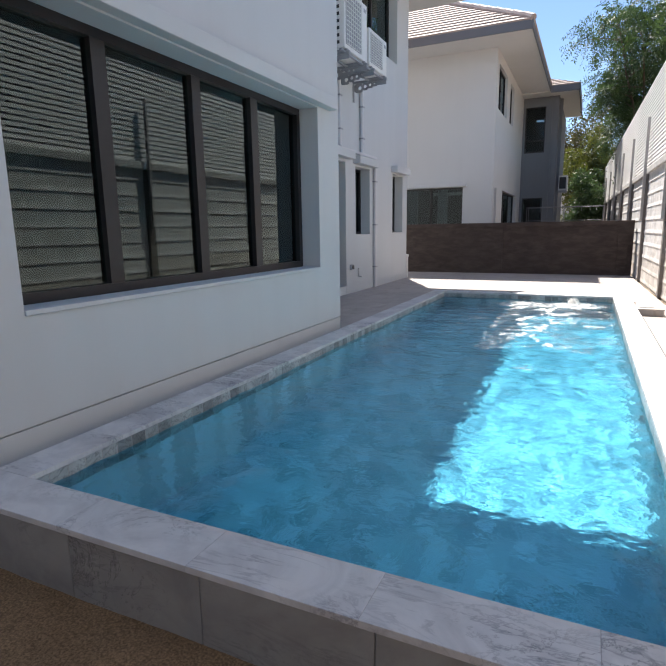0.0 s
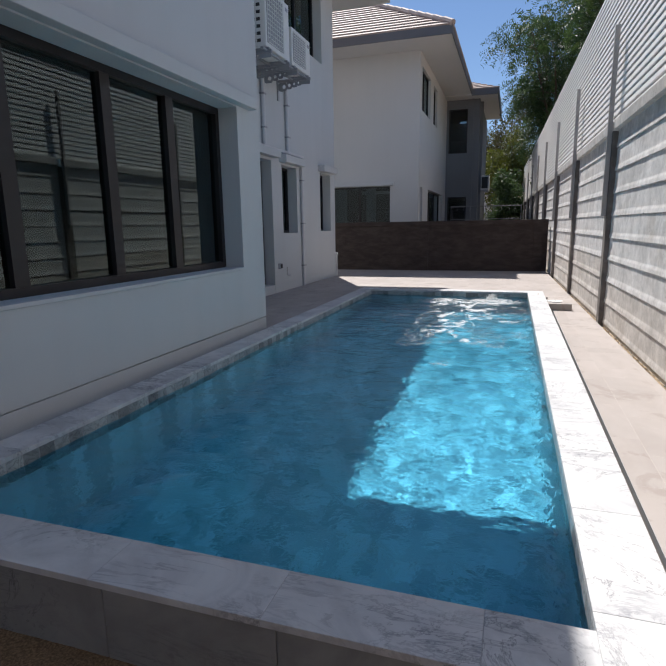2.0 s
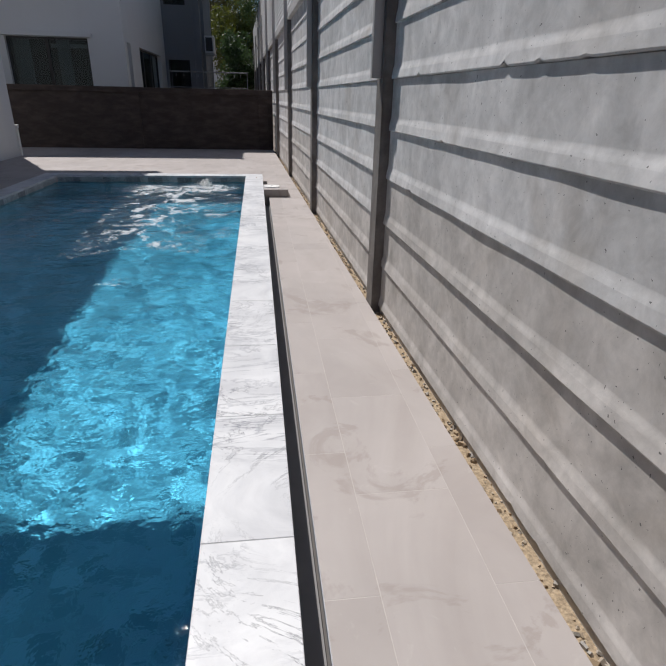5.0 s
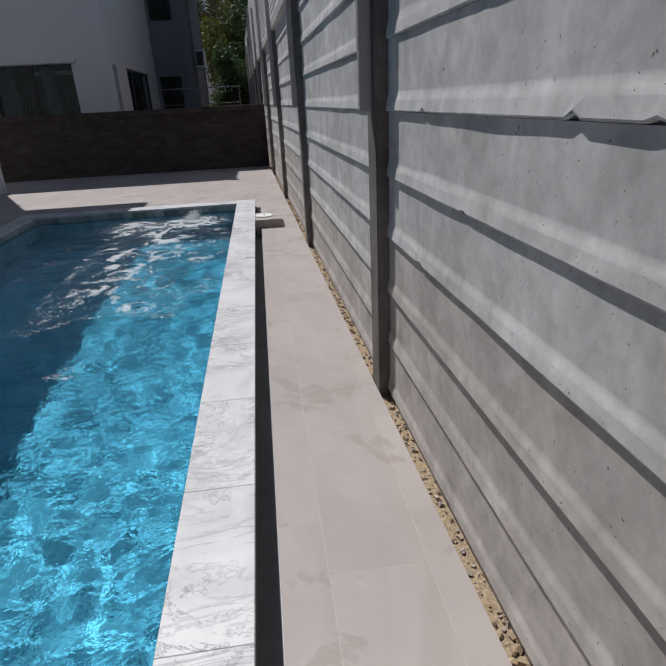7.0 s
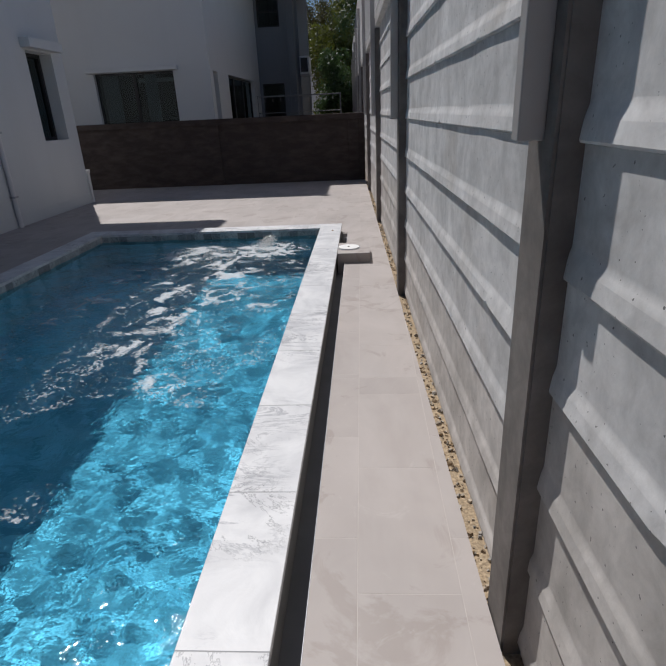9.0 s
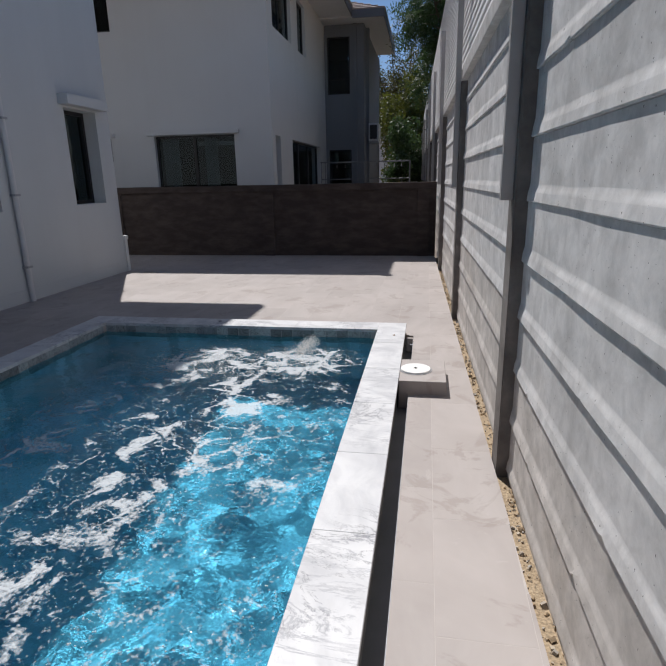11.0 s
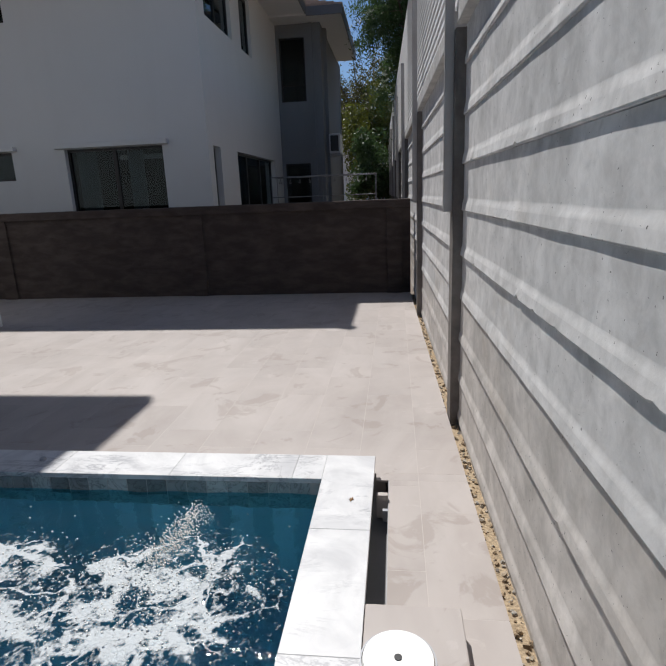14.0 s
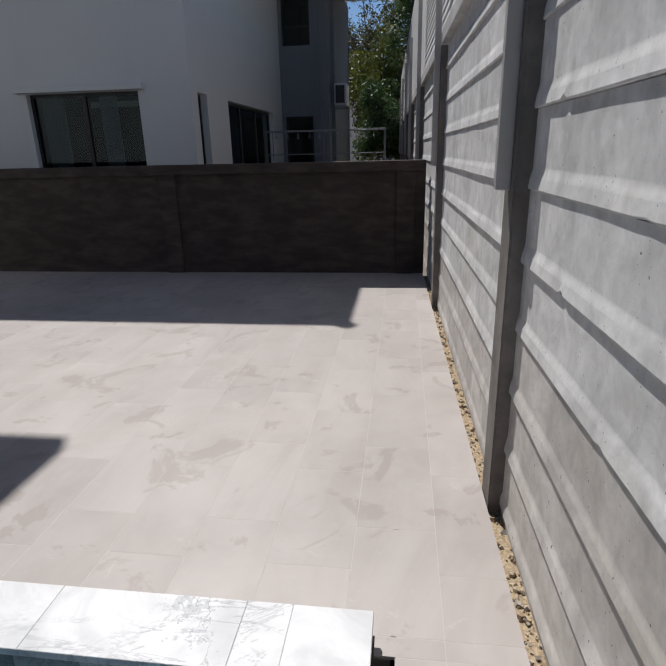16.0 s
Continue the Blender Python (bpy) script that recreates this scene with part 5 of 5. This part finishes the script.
# ---- small pieces last: coping, tiles ----
def build_coping(pool):
    x0, x1, y0, y1 = POOL
    ox0, ox1, oy0, oy1 = RIM
    o = ORIGIN[pool].translation
    j = 0.0014
    cache = {}

    def slab(sx, sy, sz, mat, cx, cy, top, name="coping_slab"):
        key = (round(sx, 3), round(sy, 3), sz, mat.name)
        if key not in cache:
            cache[key] = slab_mesh(name, sx, sy, sz, mat)
        piece(name, cache[key], pool, (cx - o.x, cy - o.y, top - o.z))

    def run(lo, hi, step, first):
        cuts = [lo]
        c = first
        while c < hi - 0.05:
            if c > lo + 0.05:
                cuts.append(c)
            c += step
        cuts.append(hi)
        return list(zip(cuts, cuts[1:]))
    for a, b in run(oy0, oy1, 0.602, 3.27 - 0.602 * 4):
        slab(ox1 - x1, b - a - j, 0.024, MARBLE, (x1 + ox1) / 2, (a + b) / 2, COP)
    for a, b in run(y0, oy1, 0.602, 1.9):
        slab(x0 - ox0, b - a - j, 0.024, MARBLE, (x0 + ox0) / 2, (a + b) / 2, COP)
    for a, b in run(ox0, x1, 0.602, -1.55):
        slab(b - a - j, y0 - oy0, 0.024, MARBLE, (a + b) / 2, (y0 + oy0) / 2, COP)
    for a, b in run(x0, x1, 0.602, -1.4):
        slab(b - a - j, oy1 - y1, 0.024, MARBLE, (a + b) / 2, (y1 + oy1) / 2, COP)
    # filler in the joints of the coping and of the band of tiles
    e, zt = 0.0015, COP - 0.0015
    part("joint_filler", boxes((x1 + e, ox1 - e, oy0 + e, oy1 - e, COP - 0.022, zt), (ox0 + e, x0 - e, y0, oy1 - e, COP - 0.022, zt),
                               (ox0 + e, x1 + e, oy0 + e, y0 - e, COP - 0.022, zt), (x0 - e, x1 + e, y1 + e, oy1 - e, COP - 0.022, zt)), JOINT, pool)
    part("band_filler", boxes((x0 - 0.0122, x0 - 0.0012, y0, y1, COP - 0.226, COP - 0.026), (x1 + 0.0012, x1 + 0.0122, y0, y1, COP - 0.226, COP - 0.026),
                              (x0, x1, y1 + 0.0012, y1 + 0.0122, COP - 0.226, COP - 0.026)), GROUT, pool)
    # band of small tiles at the water line
    t, hgt = 0.0118, 0.1
    for nrow in range(2):
        top = COP - 0.025 - nrow * 0.101
        n = int((y1 - y0) / 0.1005)
        for i in range(n + 1):
            y = y0 + 0.05 + i * 0.1005
            if y + 0.05 > y1 + 0.012:
                break
            for x in (x0 - t / 2, x1 + t / 2):
                slab(t, 0.097, hgt, POOL_TILE, x, y, top, "band_tile")
        n = int((x1 - x0) / 0.1005)
        for i in range(n):
            x = x0 + 0.05 + i * 0.1005
            slab(0.097, t, hgt, POOL_TILE, x, y1 + t / 2, top, "band_tile")
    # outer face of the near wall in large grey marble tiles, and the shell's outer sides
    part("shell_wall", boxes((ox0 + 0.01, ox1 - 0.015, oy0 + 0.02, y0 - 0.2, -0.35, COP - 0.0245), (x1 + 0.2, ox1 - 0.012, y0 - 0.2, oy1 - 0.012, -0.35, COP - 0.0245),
                             (ox0 + 0.01, x0 - 0.2, y0 - 0.2, oy1 - 0.012, -0.35, COP - 0.0245)), GROUT_SHADED, pool)
    for a, b in run(ox0 + 0.012, ox1 - 0.015, 0.602, -0.30 - 0.602 * 3):
        m = slab_mesh("wall_tile", b - a - 0.003, 0.42, 0.012, MARBLE_GREY, 0.002)
        ob = piece("wall_tile", m, pool, ((a + b) / 2 - o.x, oy0 + 0.008 - o.y, COP - 0.025 - 0.21 - o.z))
        ob.rotation_euler = (radians(90), 0, 0)


build_coping(pool)


def build_deck():
    d = thing("paving", (0, 10, 0), "beige porcelain paving tiles with thin joints round the pool", "paving", "structure")
    pw, pl, g = 0.305, 0.604, 0.0022
    o = ORIGIN[d].translation
    ox0, ox1, oy0, oy1 = RIM
    part("bed", boxes((XC + 0.01, -2.36, YA + 0.01, 14.40, -0.25, -0.0003), (-2.36, 0.84, oy1, 14.40, -0.25, -0.0003), (XA + 0.002, ox0 + 0.01, 1.17, oy1, -0.25, -0.0003), (-12.0, XC + 0.008, YC + 0.01, 14.40, -0.25, -0.0003)), GROUT, d)
    bm = bmesh.new()
    a, b = 1.165, 14.40
    prism(bm, [(0.856, a), (fence_x(a) - 0.008, a), (fence_x(b) - 0.008, b), (0.856, b)], "z", -0.25, -0.0003)
    part("bed", bm, GROUT, d)
    part("channel", boxes((ox1 - 0.012, 0.853, 1.165, 9.235, -0.25, -0.10)), GROUT_SHADED, d, "narrow shaded channel beside the coping")
    part("edge_trim", boxes((0.8535, 0.8555, 1.167, 9.235, -0.03, 0.001)), STEEL, d, "thin metal edge trim")
    part("channel_grate", boxes((0.83, 0.853, 8.98, 9.0, -0.06, -0.005)), STEEL, d)
    part("channel_end", boxes((0.80, 0.853, 9.05, 9.08, -0.09, 0.03), bevel=0.004), GROUT, d)
    full = slab_mesh("tile", pw - g, pl - g, 0.012, DECK, 0.0005)
    cache = {}

    cols = range(-40, 3)
    for c in cols:
        xa, xb = 1.0 + (c - 1) * pw, 1.0 + c * pw
        off = 0.38 * (c % 2)
        for r in range(-2, 26):
            ya = 9.19 - 14 * pl + off + (r) * pl
            yb = ya + pl
            lo, hi = max(ya, 1.167), min(yb, 14.395)
            if hi - lo < 0.02:
                continue
            # split where the pool's far edge or the channel's end crosses the tile
            bands = [lo] + [v for v in (YA + 0.012, YC + 0.012, 9.237, oy1 + 0.002) if lo + 0.01 < v < hi - 0.01] + [hi]
            for y0, y1 in zip(bands, bands[1:]):
                m = (y0 + y1) / 2
                right = fence_x(m) - 0.005
                left = XC + 0.01 if m < YC + 0.01 else -11.9
                if m < YA + 0.01:
                    spans = [(0.856, right)]
                elif m < 9.237:
                    spans = [(left, ox0 - 0.002), (0.856, right)]
                elif m < oy1:
                    spans = [(left, ox0 - 0.002), (ox1 + 0.002, right)]
                else:
                    spans = [(left, right)]
                for s0, s1 in spans:
                    a, b = max(xa, s0), min(xb, s1)
                    if b - a < 0.012 or a < -6.0:
                        continue
                    if abs(b - a - pw) < 1e-6 and abs(y1 - y0 - pl) < 1e-6:
                        piece("tile", full, d, ((a + b) / 2 - o.x, m - o.y, 0))
                    elif b == right and a > 0.9:
                        # cut along the fence
                        bm = bmesh.new()
                        e0, e1 = fence_x(y0) - 0.005, fence_x(y1) - 0.005
                        cy = (y0 + y1) / 2
                        prism(bm, [(a - b + g / 2, y0 - cy + g / 2), (e0 - b, y0 - cy + g / 2), (e1 - b, y1 - cy - g / 2), (a - b + g / 2, y1 - cy - g / 2)], "z", -0.012, 0)
                        bmesh.ops.recalc_face_normals(bm, faces=bm.faces)
                        mesh = bpy.data.meshes.new("tile")
                        bm.to_mesh(mesh)
                        bm.free()
                        mesh.materials.append(DECK)
                        piece("tile", mesh, d, (b - o.x, cy - o.y, 0))
                    else:
                        key = (round(b - a, 3), round(y1 - y0, 3))
                        if key not in cache:
                            cache[key] = slab_mesh("tile", b - a - g, y1 - y0 - g, 0.012, DECK, 0.0005)
                        piece("tile", cache[key], d, ((a + b) / 2 - o.x, m - o.y, 0))


build_deck()
